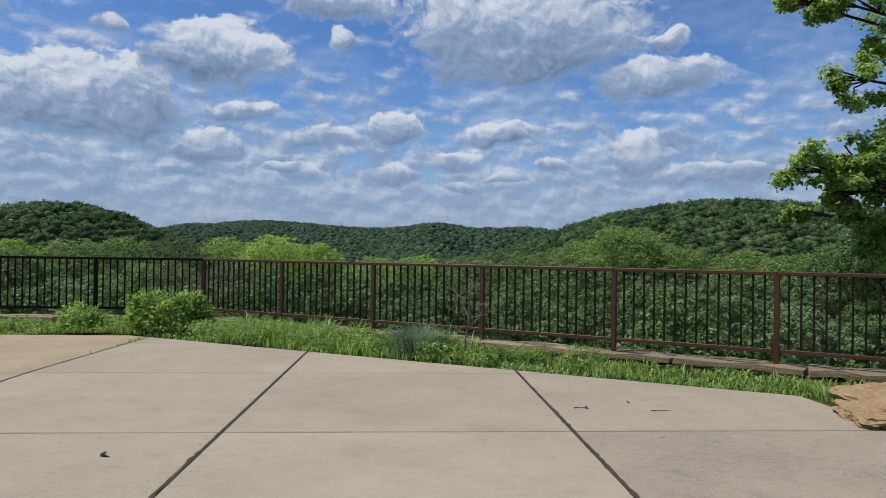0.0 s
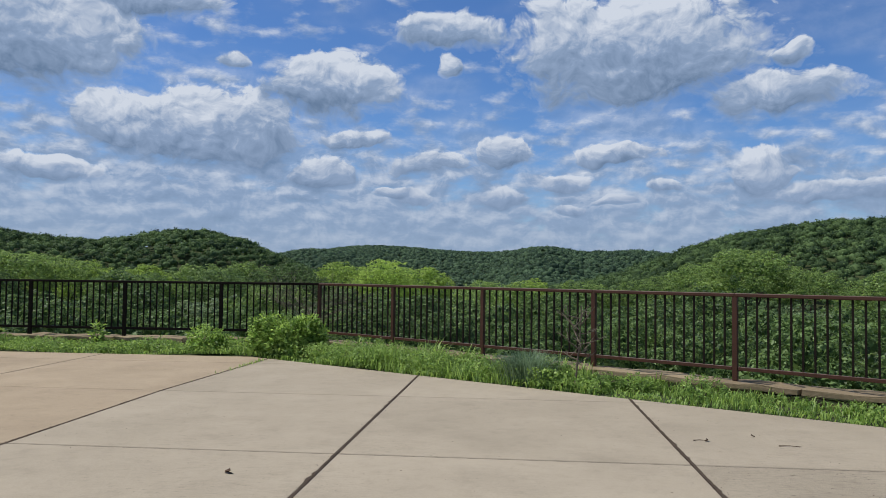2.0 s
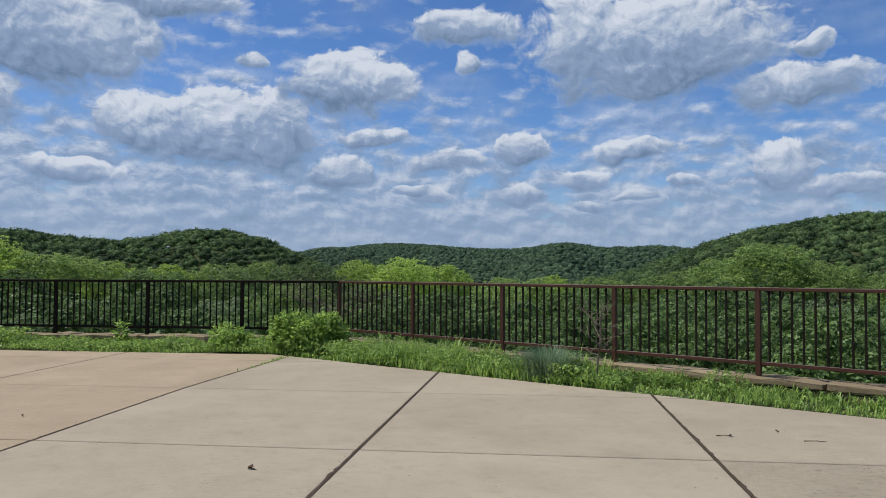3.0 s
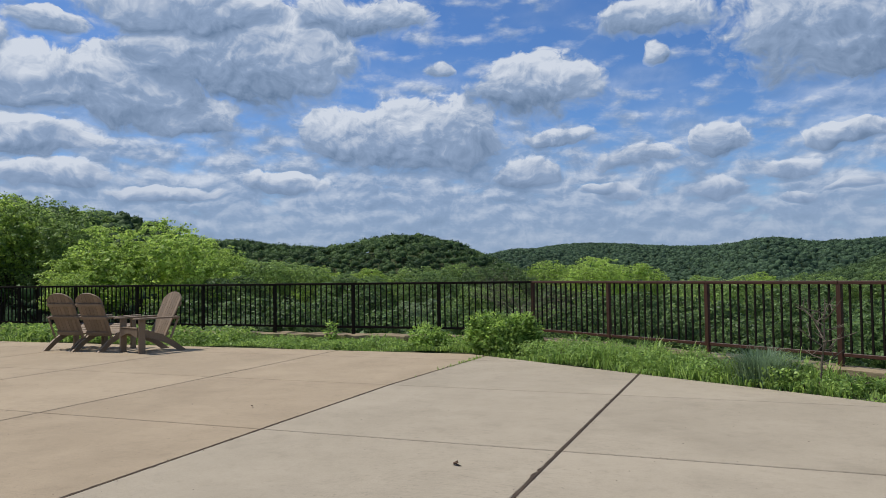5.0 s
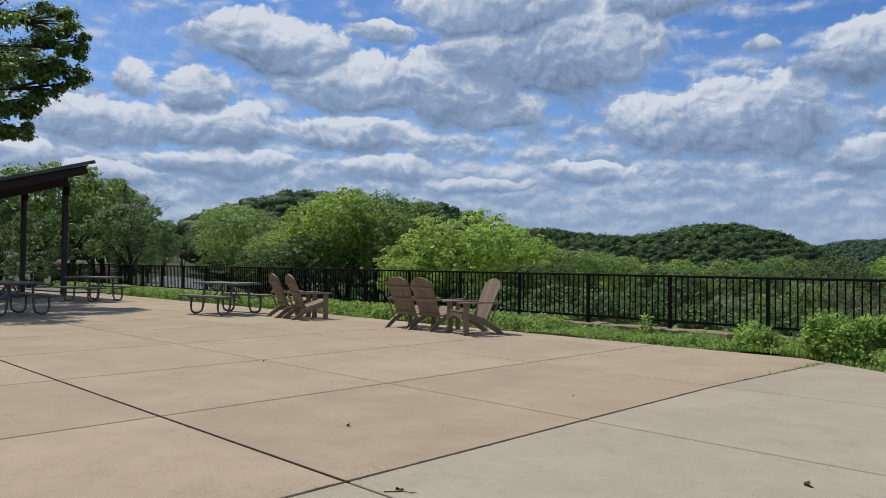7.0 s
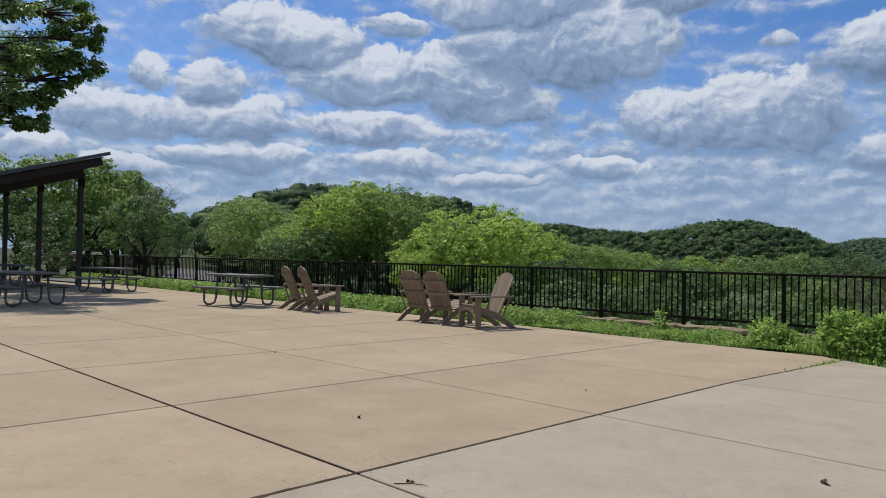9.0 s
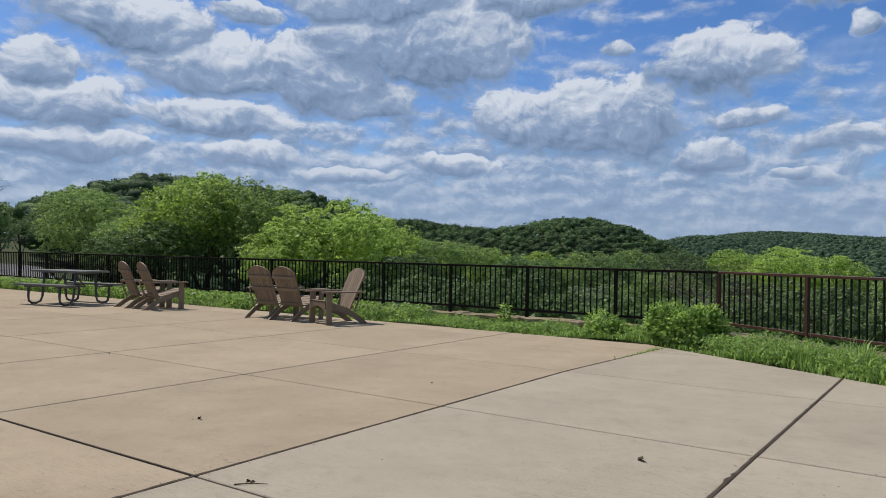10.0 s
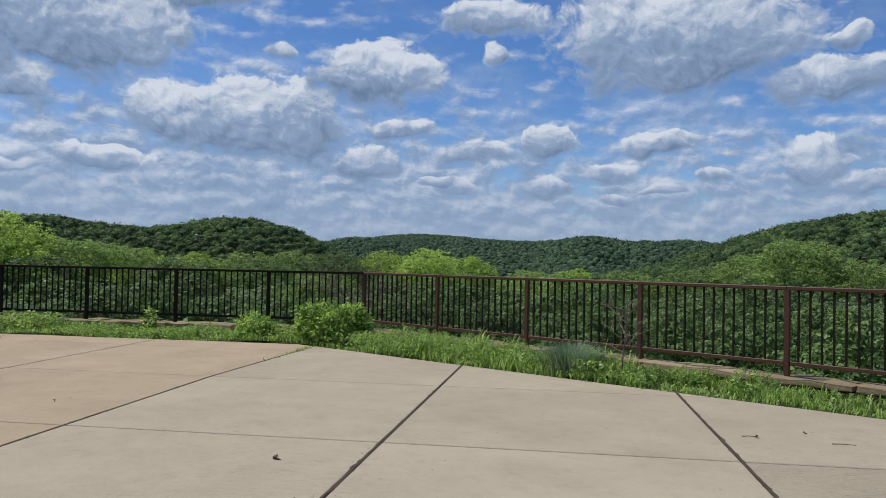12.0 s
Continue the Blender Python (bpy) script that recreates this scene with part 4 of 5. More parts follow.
def shelter():
    """Shed roof on two rows of posts, rising towards the view."""
    root = thing("picnic_shelter", pose(-27.965, 8.615, 0, 0, 0, 3.6), "open picnic shelter with dark posts and a sloping metal roof", "pavilion")
    for k in range(4):
        for y, h in ((0.0, 3.92), (-4.6, 2.50)):
            p = part("post", one_box((0.16, 0.16, h), (-3.85 * k, y, h / 2), 0.012), post_brown, root)
            part("bracket", one_box((0.04, 0.2, 0.3), (-3.85 * k + 0.1, y, h - 0.24), 0.01), dark_and_shaded_steel, p, "dark steel bracket plate")
    tilt = math.degrees(math.atan(0.305))
    m = pose(-6.23, -2.745, 3.18, tilt, 0, 0)
    for x in (0.0, -3.85, -7.7, -11.55):
        part("beam", one_box((0.16, 5.6, 0.28), (x + 6.23 + 0.22, 0.05, 0.0), 0.01, m), fascia_wood, root, "dark brown timber beam")
    for k in range(8):
        part("purlin", one_box((15.2, 0.09, 0.22), (0, -2.75 + k * 0.78, 0.26), 0.008, m), fascia_wood, root, "brown timber purlin")
    part("roof_deck", one_box((15.2, 6.3, 0.04), (0, 0.02, 0.40), 0, m), fascia_wood, root, "brown timber roof deck")
    part("fascia", one_box((0.05, 6.1, 0.26), (7.63, 0, 0.26), 0.004, m), fascia_wood, root, "brown timber fascia board")
    part("fascia", one_box((15.2, 0.05, 0.26), (0, 3.08, 0.26), 0.004, m), fascia_wood, root, "brown timber fascia board")
    part("roof_sheet", one_box((15.7, 6.7, 0.12), (0, 0, 0.485), 0.015, m), roof_metal, root, "blue-grey metal roof sheet with a folded edge")


shelter()

# ---- planting bed ----


def bed_points(count, rg, x_range=(-36, 6.0)):
    """Places in the strip between the paving and the wall."""
    x = rg.uniform(x_range[0], x_range[1], count * 3)
    y = rg.uniform(5.0, 11.6, count * 3)
    slant = SLANT_A.y + (x - SLANT_A.x) * (SLANT_B.y - SLANT_A.y) / (SLANT_B.x - SLANT_A.x)
    near = np.where(x < -4.2, EDGE_Y, np.minimum(slant, EDGE_Y))
    near = np.where(x > 3.46, 5.5, np.where(x > 3.30, 6.0, near))
    far = np.where(x < CORNER.x, CORNER.y, CORNER.y + (x - CORNER.x) * RIGHT_DIR.y / RIGHT_DIR.x) - 0.22
    ok = (y > near + 0.03) & (y < far)
    return np.stack([x, y], -1)[ok], ((y - near) / np.maximum(far - near, 0.1))[ok]


def bed_height(x, y):
    """The soil of the bed lies level with the paving, a little heaped in the middle."""
    return -0.01 + 0.03 * np.sin(x * 1.7) * np.cos(y * 2.1)


def build_bed():
    bm = bmesh.new()
    rim = [(-44, 10.40), (-5.2, 10.40), (-3.74, 10.10), (3.28, 5.95), (3.05, 4.60), (8.8, 4.60), (8.8, 3.36), (-3.33, 11.80), (-44, 11.80)]
    vs = [bm.verts.new((x, y, -0.022)) for x, y in rim]
    bm.faces.new(vs)
    bmesh.ops.triangulate(bm, faces=bm.faces[:])
    bed = mesh_ob("planting_bed", bm, soil)
    tagged(bed, "strip of dark soil between paving and wall", "ground", kind="structure")


build_bed()


def blade_mesh(name, p, height, width, rg, mat, lean=0.5, spread=None):
    """Grass blades in three bent steps."""
    n = len(p)
    a = rg.uniform(0, math.tau, n)
    d = np.stack([np.cos(a), np.sin(a), np.zeros(n)], -1)
    if spread is not None:
        d = spread + 0.5 * d
        d /= np.linalg.norm(d, axis=1, keepdims=True) + 1e-6
    side = np.stack([-d[:, 1], d[:, 0], np.zeros(n)], -1) * (width * rg.uniform(0.6, 1.3, n))[:, None]
    bend = (rg.uniform(0.15, 1.0, n) * lean)[:, None]
    h = height[:, None]
    base = np.column_stack([p, bed_height(p[:, 0], p[:, 1])])
    up = np.array((0, 0, 1.0))
    mid = base + up * h * 0.6 + d * h * bend * 0.35
    tip = base + up * h * (1 - 0.35 * bend) + d * h * bend
    verts = np.stack([base - side, base + side, mid + side * 0.8, mid - side * 0.8, tip], 1).reshape(-1, 3)
    k = np.arange(n)[:, None] * 5
    faces = np.vstack([k + np.array((0, 1, 2)), k + np.array((0, 2, 3)), k + np.array((3, 2, 4))])
    return raw_mesh(name, verts, faces, mat)


def build_grass():
    rg = np.random.default_rng(8)
    p, f = bed_points(120000, rg)
    clump = np.array([noise.noise(Vector((x * 1.3, y * 1.3, 0))) for x, y in p])
    fine = np.array([noise.noise(Vector((x * 4.5, y * 4.5, 7))) for x, y in p])
    keep = rg.random(len(p)) < np.clip(0.75 + clump * 0.8 + fine * 0.5, 0.15, 1) * np.where(p[:, 0] < -14, 0.55, 1.0)
    p, f, clump, fine = p[keep], f[keep], clump[keep], fine[keep]
    tall = (0.13 + 0.15 * np.clip(f * 1.6, 0, 1)) * (1 + 1.1 * clump + 1.1 * fine)
    tall = np.clip(tall * np.where(p[:, 0] > 0.7, 0.52, 1.0) * np.where(p[:, 0] > -4.5, np.where(p[:, 0] > -2.6, 0.85, 0.55), np.where(p[:, 0] > -12, 0.42, 0.6)), 0.04, 0.40) * rg.uniform(0.6, 1.25, len(p))
    grass = new("grass", blade_mesh("grass", p, tall, 0.0075, rg, grass_leaf, 1.25))
    tagged(grass, "uneven bright green grass and weeds along the paving", "grass", kind="stuff")
    # low weeds with broad leaves among the grass
    w, f = bed_points(4200, rg)
    w = w[rg.random(len(w)) < np.where(w[:, 0] > 0.7, 0.12, 0.8)]
    V, F, count = [], [], 0
    for x, y in w:
        n = int(rg.integers(16, 40))
        lush = x < -8.5
        c = np.column_stack([x + rg.normal(0, 0.06, n), y + rg.normal(0, 0.06, n), rg.uniform(0.03, 0.30 if lush else 0.22 if -4.6 < x < 0.5 else 0.13, n)])
        v, q = leaf_cards(c, np.tile((0, 0, 0.8), (n, 1)), 0.03 if lush else 0.019, rg)
        V.append(v)
        F.append(q + count)
        count += len(v)
    weeds = new("weeds", raw_mesh("weeds", np.concatenate(V), np.concatenate(F), grass_leaf))
    tagged(weeds, "low broad-leaved green weeds in the bed", "weeds", kind="stuff")


build_grass()


def shoot_leaves(tips, axes, per, length, width, rg):
    """Whorls of narrow folded leaves along the ends of leafy shoots."""
    K = np.repeat(np.arange(len(tips)), per)
    n = len(K)
    ax = axes[K]
    side = rg.normal(0, 1, (n, 3))
    side -= ax * (side * ax).sum(1, keepdims=True)
    side /= np.linalg.norm(side, axis=1, keepdims=True)
    along = rg.uniform(0, 1, n)[:, None]
    size = length * rg.uniform(0.7, 1.25, n)[:, None] * (1.15 - 0.45 * along)
    base = tips[K] - ax * (1 - along) * length * 1.6
    way = ax * (0.25 + 0.75 * along) + side * (1.15 - 0.5 * along)
    way /= np.linalg.norm(way, axis=1, keepdims=True)
    flat = np.cross(way, ax + rg.normal(0, 0.15, (n, 3)))
    flat /= np.linalg.norm(flat, axis=1, keepdims=True)
    lift = np.cross(flat, way)
    mid = base + way * size * 0.5
    w = flat * size * width * 0.5
    tip = base + way * size - np.array((0, 0, 0.16)) * size
    verts = np.stack([base, mid + w - lift * size * 0.06, tip, mid - w - lift * size * 0.06], 1).reshape(-1, 3)
    return verts, np.arange(n * 4).reshape(n, 4)


def bush(x, y, lobes, label, shoots, length, mat, seed, per=11, width=0.30):
    """A mound of leafy shoots on a few stems. lobes: offset across, offset along, radius, top."""
    rg = np.random.default_rng(seed)
    root = thing("bush", pose(x, y, 0), label, "bush")
    C, O = [], []
    for dx, dy, r, top in lobes:
        o = sphere_spread(shoots, rg, -0.35)
        lump = np.array([1 + 0.22 * noise.noise(Vector(q) * 2.2 + Vector((seed, dx, dy))) for q in o])
        deep = np.where(rg.random(shoots) < 0.3, rg.uniform(0.5, 0.85, shoots), rg.uniform(0.9, 1.06, shoots))
        C.append(o * (deep * lump)[:, None] * np.array((r, r, top * 0.55)) + np.array((dx, dy, top * 0.48)))
        a = o + np.array((0, 0, 0.75)) + rg.normal(0, 0.2, o.shape)
        O.append(a / np.linalg.norm(a, axis=1, keepdims=True))
    C, O = np.concatenate(C), np.concatenate(O)
    v, q = shoot_leaves(C, O, per, length, width, rg)
    v[:, 2] = np.maximum(v[:, 2], 0.012)
    share("foliage", raw_mesh("foliage", v, q, mat), root)
    rr = random.Random(seed)
    for dx, dy, r, top in lobes:
        for k in range(4):
            e = Vector((dx + rr.uniform(-r, r) * 0.6, dy + rr.uniform(-r, r) * 0.6, top * 0.7))
            part("stem", tube(bmesh.new(), [(dx * 0.5, dy * 0.5, -0.02), e * 0.5 + Vector((0, 0, 0.03)), e], 0.008, 5, 0.003), twig_grey, root)
    return root


bush(-3.60, 10.76, [(-0.26, 0, 0.36, 0.60), (0.27, 0.05, 0.33, 0.60), (0.02, -0.14, 0.34, 0.50)], "rounded bright green leafy bush by the paving corner", 260, 0.085, bush_leaf, 4, 13, 0.42)
bush(-4.95, 10.85, [(0, 0, 0.30, 0.42), (0.25, 0.1, 0.2, 0.28)], "small rounded yellow-green bush in the bed", 150, 0.06, bush_leaf, 5, 12, 0.42)
bush(-6.9, 11.2, [(0, 0, 0.14, 0.46)], "young leafy green weed standing in the bed", 16, 0.11, bush_leaf, 6, 9, 0.4)
bush(-2.35, 10.35, [(0, 0, 0.34, 0.34), (0.4, -0.15, 0.3, 0.28)], "low spreading green weed mound in the bed", 110, 0.05, grass_leaf, 7)
bush(1.75, 7.55, [(0, 0, 0.26, 0.26)], "low leafy green weed mound by the paving", 90, 0.045, grass_leaf, 9)


# mounds of fine weeds along the bed
mound = random.Random(18)
for x, y, r, top in [(-2.95, 10.3, 0.24, 0.24), (-2.55, 9.95, 0.28, 0.30), (-1.85, 9.75, 0.30, 0.33), (-1.25, 9.35, 0.27, 0.28), (-0.75, 9.35, 0.25, 0.30), (-0.55, 8.75, 0.22, 0.2), (0.75, 8.05, 0.24, 0.2), (1.15, 8.05, 0.2, 0.18),
                     (-5.9, 11.0, 0.3, 0.24), (-6.5, 10.8, 0.22, 0.16), (-7.6, 10.9, 0.32, 0.22), (-8.5, 11.1, 0.26, 0.2), (-9.6, 10.9, 0.34, 0.24), (-11.0, 11.0, 0.36, 0.22), (-12.4, 11.0, 0.3, 0.24)]:
    b = bush(x, y, [(0, 0, r, top), (r * mound.uniform(0.5, 0.9), mound.uniform(-0.1, 0.1), r * 0.7, top * mound.uniform(0.6, 0.9))], "low mound of fine-leaved green weeds in the bed", 70, 0.045, grass_leaf, mound.randrange(99))
    b.name = "weed_mound"
    tagged(b, "low mound of fine-leaved green weeds in the bed", "weeds", "weed mounds in the bed")


def grass_clump(x, y):
    rg = np.random.default_rng(12)
    n = 1500
    o = rg.normal(0, 0.13, (n, 2))
    p = o + np.array((x, y))
    d = np.column_stack([o * 6, np.zeros(n)])
    ob = new("ornamental_grass", blade_mesh("ornamental_grass", p, rg.uniform(0.28, 0.46, n), 0.004, rg, blue_grass, 1.0, d))
    tagged(ob, "blue-green tuft of arching ornamental grass", "grass tuft")


grass_clump(-0.02, 8.52)


def sapling(x, y):
    rr = random.Random(3)
    root = thing("bare_sapling", pose(x, y, -0.02), "leafless grey sapling in the grass", "sapling")
    trunk = [(0, 0, 0), (0.02, 0.01, 0.25), (0.05, 0.0, 0.5), (0.07, 0.0, 0.95)]
    part("trunk", tube(bmesh.new(), trunk, 0.015, 6, 0.006), twig_grey, root)
    for k in range(13):
        z = 0.3 + k * 0.042
        a = k * 2.4
        s = Vector((0.03 + 0.04 * (z - 0.3), 0, z))
        ln = rr.uniform(0.16, 0.34)
        e = s + Vector((math.cos(a) * ln, math.sin(a) * ln, rr.uniform(0.02, 0.24)))
        b = part("branch", tube(bmesh.new(), [s, s.lerp(e, 0.5) + Vector((0, 0, -0.015)), e], 0.008, 5, 0.004), twig_grey, root)
        for j in range(2):
            q = s.lerp(e, 0.5 + 0.2 * j)
            e2 = q + Vector((rr.uniform(-0.12, 0.12), rr.uniform(-0.12, 0.12), rr.uniform(0.02, 0.14)))
            part("twig", tube(bmesh.new(), [q, e2], 0.005, 4, 0.003), twig_grey, b)


sapling(0.50, 8.08)


def boulder(x, y, size, seed, turn, sink=0.5):
    """A split block of layered stone: ledges, notches and broken corners."""
    bm = bmesh.new()
    bmesh.ops.create_cube(bm, size=2.0)
    bmesh.ops.subdivide_edges(bm, edges=bm.edges[:], cuts=15, use_grid_fill=True)
    for v in bm.verts:
        c = v.co.copy()
        r = c.normalized() * 1.25
        c = c.lerp(r, 0.45)
        bed = math.floor(c.z * 2.6 + 0.7 * noise.noise(Vector((c.x * 1.1, c.y * 1.1, seed))))
        step = 0.22 * noise.noise(Vector((bed * 1.7, seed, 0.5))) + 0.10 * noise.noise(Vector((c.x * 2, c.y * 2, bed * 3.1 + seed)))
        k = 1 + 0.20 * noise.noise(c * 1.3 + Vector((seed, 0, 0))) + 0.14 * noise.noise(c * 4 + Vector((0, seed, 0))) + step * 0.6
        v.co = Vector((c.x * size[0] * k, c.y * size[1] * k, c.z * size[2] * (1 + 0.35 * noise.noise(Vector((c.x * 1.6, c.y * 1.6, seed + 3)))) + 0.015 * noise.noise(c * 7)))
    ob = mesh_ob("boulder", bm, sandstone)
    ob.matrix_basis = pose(x, y, size[2] * sink, 3, -2, turn)
    tagged(ob, "flat layered tan sandstone boulder at the paving edge", "rock", "boulders by the paving")


boulder(3.78, 5.38, (0.36, 0.42, 0.095), 3, -12)
boulder(3.47, 5.08, (0.27, 0.34, 0.06), 8, -16)
boulder(4.75, 5.05, (0.42, 0.36, 0.12), 5, 30)


# ---- bits on the paving ----
def litter():
    rr = random.Random(9)
    places = [(-2.015, 4.231, 0.06), (1.26, 5.54, 0.035), (1.66, 5.74, 0.02), (-5.02, 3.24, 0.03), (-4.57, 5.6, 0.025), (-3.57, 2.46, 0.03), (-8.6, 4.7, 0.02)]
    for x, y, r in places:
        bm = bmesh.new()
        for k in range(3):
            a = rr.uniform(0, math.tau)
            c = Vector((rr.uniform(-r, r) * 0.5, rr.uniform(-r, r) * 0.3, 0.006 + 0.004 * k))
            u, v = Vector((math.cos(a), math.sin(a), 0.15)) * r * 0.55, Vector((-math.sin(a), math.cos(a), 0.3)) * r * 0.26
            q = [bm.verts.new(c + w) for w in (u, v + Vector((0, 0, 0.01)), -u, -v)]
            bm.faces.new(q)
        ob = mesh_ob("dead_leaf", bm, dead_leaf)
        ob.matrix_basis = pose(x, y, 0.0)
        tagged(ob, "curled dark brown dead leaf lying on the paving", "dead leaf", "litter on the paving")


litter()


def fallen_twig(x, y, length, turn):
    bm = tube(bmesh.new(), [(-length / 2, 0, 0.006), (0, length * 0.06, 0.008), (length / 2, 0, 0.006)], 0.004, 5, 0.002)
    ob = mesh_ob("twig", bm, dead_leaf)
    ob.matrix_basis = pose(x, y, 0.0, 0, 0, turn)
    tagged(ob, "short dry brown twig lying on the paving", "twig", "litter on the paving")


fallen_twig(1.83, 5.43, 0.16, -4)
fallen_twig(1.20, 5.55, 0.10, 6)
fallen_twig(-3.55, 2.44, 0.18, 40)


def grit():
    """Crumbs of dry leaf and soil, thicker along the wide joints."""
    rg = np.random.default_rng(31)
    n = 560
    x, y = rg.uniform(-9, 3.0, n), rg.uniform(1.6, 6.6, n)
    along = rg.random(n) < 0.55
    lane = rg.integers(0, 3, n)
    x = np.where(along, np.array((-3.92, -1.48, 0.96))[lane] + np.array((0.0, 0.029, 0.014))[lane] * (y - 4.8) + rg.normal(0, 0.035, n), x)
    d = rg.uniform(0.0015, 0.0055, n)
    a = rg.uniform(0, math.tau, n)
    tri = [np.stack([x + d * np.cos(a + k * 2.1) * (1.6 if k == 0 else 1), y + d * np.sin(a + k * 2.1), np.full(n, 0.0035)], -1) for k in range(3)]
    top = np.stack([x, y, 0.004 + d * 0.7], -1)
    verts = np.stack(tri + [top], 1).reshape(-1, 3)
    k = np.arange(n)[:, None] * 4
    faces = np.vstack([k + np.array(f) for f in ((0, 1, 3), (1, 2, 3), (2, 0, 3))])
    ob = new("grit", raw_mesh("grit", verts, faces, dead_leaf))
    tagged(ob, "crumbs of dry leaf and soil on the paving", "litter", kind="stuff")
    # blades that have seeded in the joint near the bush
    m = 150
    jy = 10.0 - np.abs(rg.normal(0, 0.55, m))
    p = np.stack([-3.92 + np.maximum(0, jy - 7.24) * 0.06 + rg.normal(0, 0.02, m), jy], -1)
    tuft = new("joint_grass", blade_mesh("joint_grass", p, rg.uniform(0.03, 0.08, m), 0.004, rg, grass_leaf, 1.2))
    tagged(tuft, "thin grass growing in a joint of the paving", "grass", kind="stuff")


grit()

# ---- the two big trees that lean into view ----


def lobed_leaves(centres, outward, size, rng):
    """Oak leaves: two crossed lobed cards each."""
    v1, f1 = leaf_cards(centres, outward, size, rng, follow=0.9, scatter=0.45, up=0.5)
    v2, f2 = leaf_cards(centres + rng.normal(0, size * 0.5, centres.shape), outward, size * 0.85, rng, follow=0.9, scatter=0.45, up=0.5)
    return np.vstack([v1, v2]), np.vstack([f1, f2 + len(v1)])


def big_tree(base, trunk_top, lobes, leaves, size, mat, label, seed, twig=0.03):
    """A tree with a thick trunk, a bough to each spray of leaves, and gaps between the sprays."""
    rg = np.random.default_rng(seed)
    rr = random.Random(seed)
    root = thing("tree", pose(*base), label, "tree", "trees by the terrace")
    b0 = Vector(base)
    top = Vector(trunk_top) - b0
    bm = bmesh.new()
    line = [Vector((0, 0, -0.1)), top * 0.35 + Vector((0.1, 0.1, 0)), top * 0.7 + Vector((-0.1, 0.05, 0)), top]
    tube(bm, line, 0.26, 10, 0.13)
    part("trunk", bm, bark, root, smooth=True)
    C, O = [], []
    for x, y, z, r in lobes:
        c = Vector((x, y, z)) - b0
        k = min(max((c.z - 0.9 + rr.uniform(-0.3, 0.3)) / top.z, 0.3), 1.0) * 3
        s = line[min(int(k), 2)].lerp(line[min(int(k), 2) + 1], k - min(int(k), 2))
        bm = bmesh.new()
        mid = s.lerp(c, 0.5) + Vector((rr.uniform(-0.3, 0.3), rr.uniform(-0.3, 0.3), rr.uniform(0.0, 0.4)))
        tube(bm, [s, s.lerp(mid, 0.6) + Vector((0, 0, 0.1)), mid, mid.lerp(c, 0.6), c], 0.045, 7, 0.012)
        sprays = []
        for k in range(9):
            d = Vector((rr.gauss(0, 1), rr.gauss(0, 1), rr.gauss(0, 0.6))).normalized()
            e = c + d * r * rr.uniform(0.5, 0.95)
            tube(bm, [mid.lerp(c, 0.7), c.lerp(e, 0.5) + Vector((0, 0, 0.05)), e], twig * 0.6, 5, 0.005)
            sprays.append(e)
        part("bough", bm, bark, root)
        n = leaves // len(sprays)
        for e in sprays:
            o = rg.normal(0, 1, (n, 3))
            o /= np.linalg.norm(o, axis=1, keepdims=True)
            C.append(np.array(e[:]) + o * (rg.uniform(0.2, 1.0, n) * r * 0.42)[:, None] * np.array((1, 1, 0.62)))
            O.append(o + np.array((0, 0, 0.5)))
    v, q = lobed_leaves(np.concatenate(C), np.concatenate(O), size, rg)
    share("crown", raw_mesh("crown", v, q, mat), root)
    return root


def spray(az, el, dist, r):
    x, y = polar(az, dist)
    return (x - 0.33, y - 0.25, 1.25 + dist * math.tan(radians(el)), r * (0.8 if az < 37 else 1.0))


# beyond the fence on the right: bearing, height, distance, size of each spray
oak = [spray(*q) for q in ((29.9, 17.5, 12.5, 0.5), (31.8, 17.5, 12.6, 0.55), (33.8, 16.9, 12.8, 0.6), (35.6, 14.2, 13, 0.6), (33.3, 12.2, 12.4, 0.6), (36.0, 11.0, 13, 0.8), (30.3, 6.4, 12.2, 0.6), (32.2, 6.9, 12.3, 0.66),
                           (33.9, 6.2, 12.8, 0.7), (35.2, 4.4, 12.6, 0.75), (36.4, 7.4, 13, 0.8), (29.9, 3.1, 12.4, 0.26), (33.6, 2.6, 12.8, 0.45), (37.5, 15.0, 13.5, 0.9), (38.5, 19.5, 13.5, 1.0), (39.0, 9.0, 13.5, 1.0), (41.0, 13.5, 14, 1.1), (44.0, 17.0, 14, 1.2), (46.0, 10.0, 14, 1.2), (42.0, 22.0, 14, 1.1), (34.6, 5.6, 13, 0.8), (36.4, 4.4, 13.2, 0.8), (35.6, 2.2, 13, 0.75), (34.4, 0.9, 13.2, 0.5), (36.4, 0.6, 13.2, 0.7), (33.0, 4.6, 12.9, 0.45))]
ox, oy = polar(41.5, 14.6)
big_tree((ox, oy, float(land(ox, oy))), (ox - 0.2, oy, 5.4), oak, 760, 0.037, leaf_oak, "tall oak with fresh green lobed leaves beside the fence", 21)
# over the shelter on the left
rr = random.Random(14)
crown = []
for k in range(46):
    a, u = k * 2.39996, rr.uniform(-0.75, 0.95)
    w = math.sqrt(max(0.0, 1 - u * u)) * rr.uniform(0.75, 1.0)
    crown.append((-26.6 + 5.6 * w * math.cos(a), 1.65 + 5.6 * w * math.sin(a), 9.1 + 4.0 * u, rr.uniform(1.0, 1.5)))
for a, e, r in ((-76.4, 9.6, 0.7), (-75.3, 8.6, 0.5), (-75.0, 10.4, 0.6), (-73.6, 11.8, 0.6), (-72.6, 13.2, 0.7), (-72.3, 14.6, 0.6), (-73.4, 16.2, 0.8), (-75.4, 12.8, 0.8)):
    px, py = polar(a, 24.0)
    crown.append((px - 0.5, py - 0.2, 1.25 + 24.0 * math.tan(radians(e)), r))
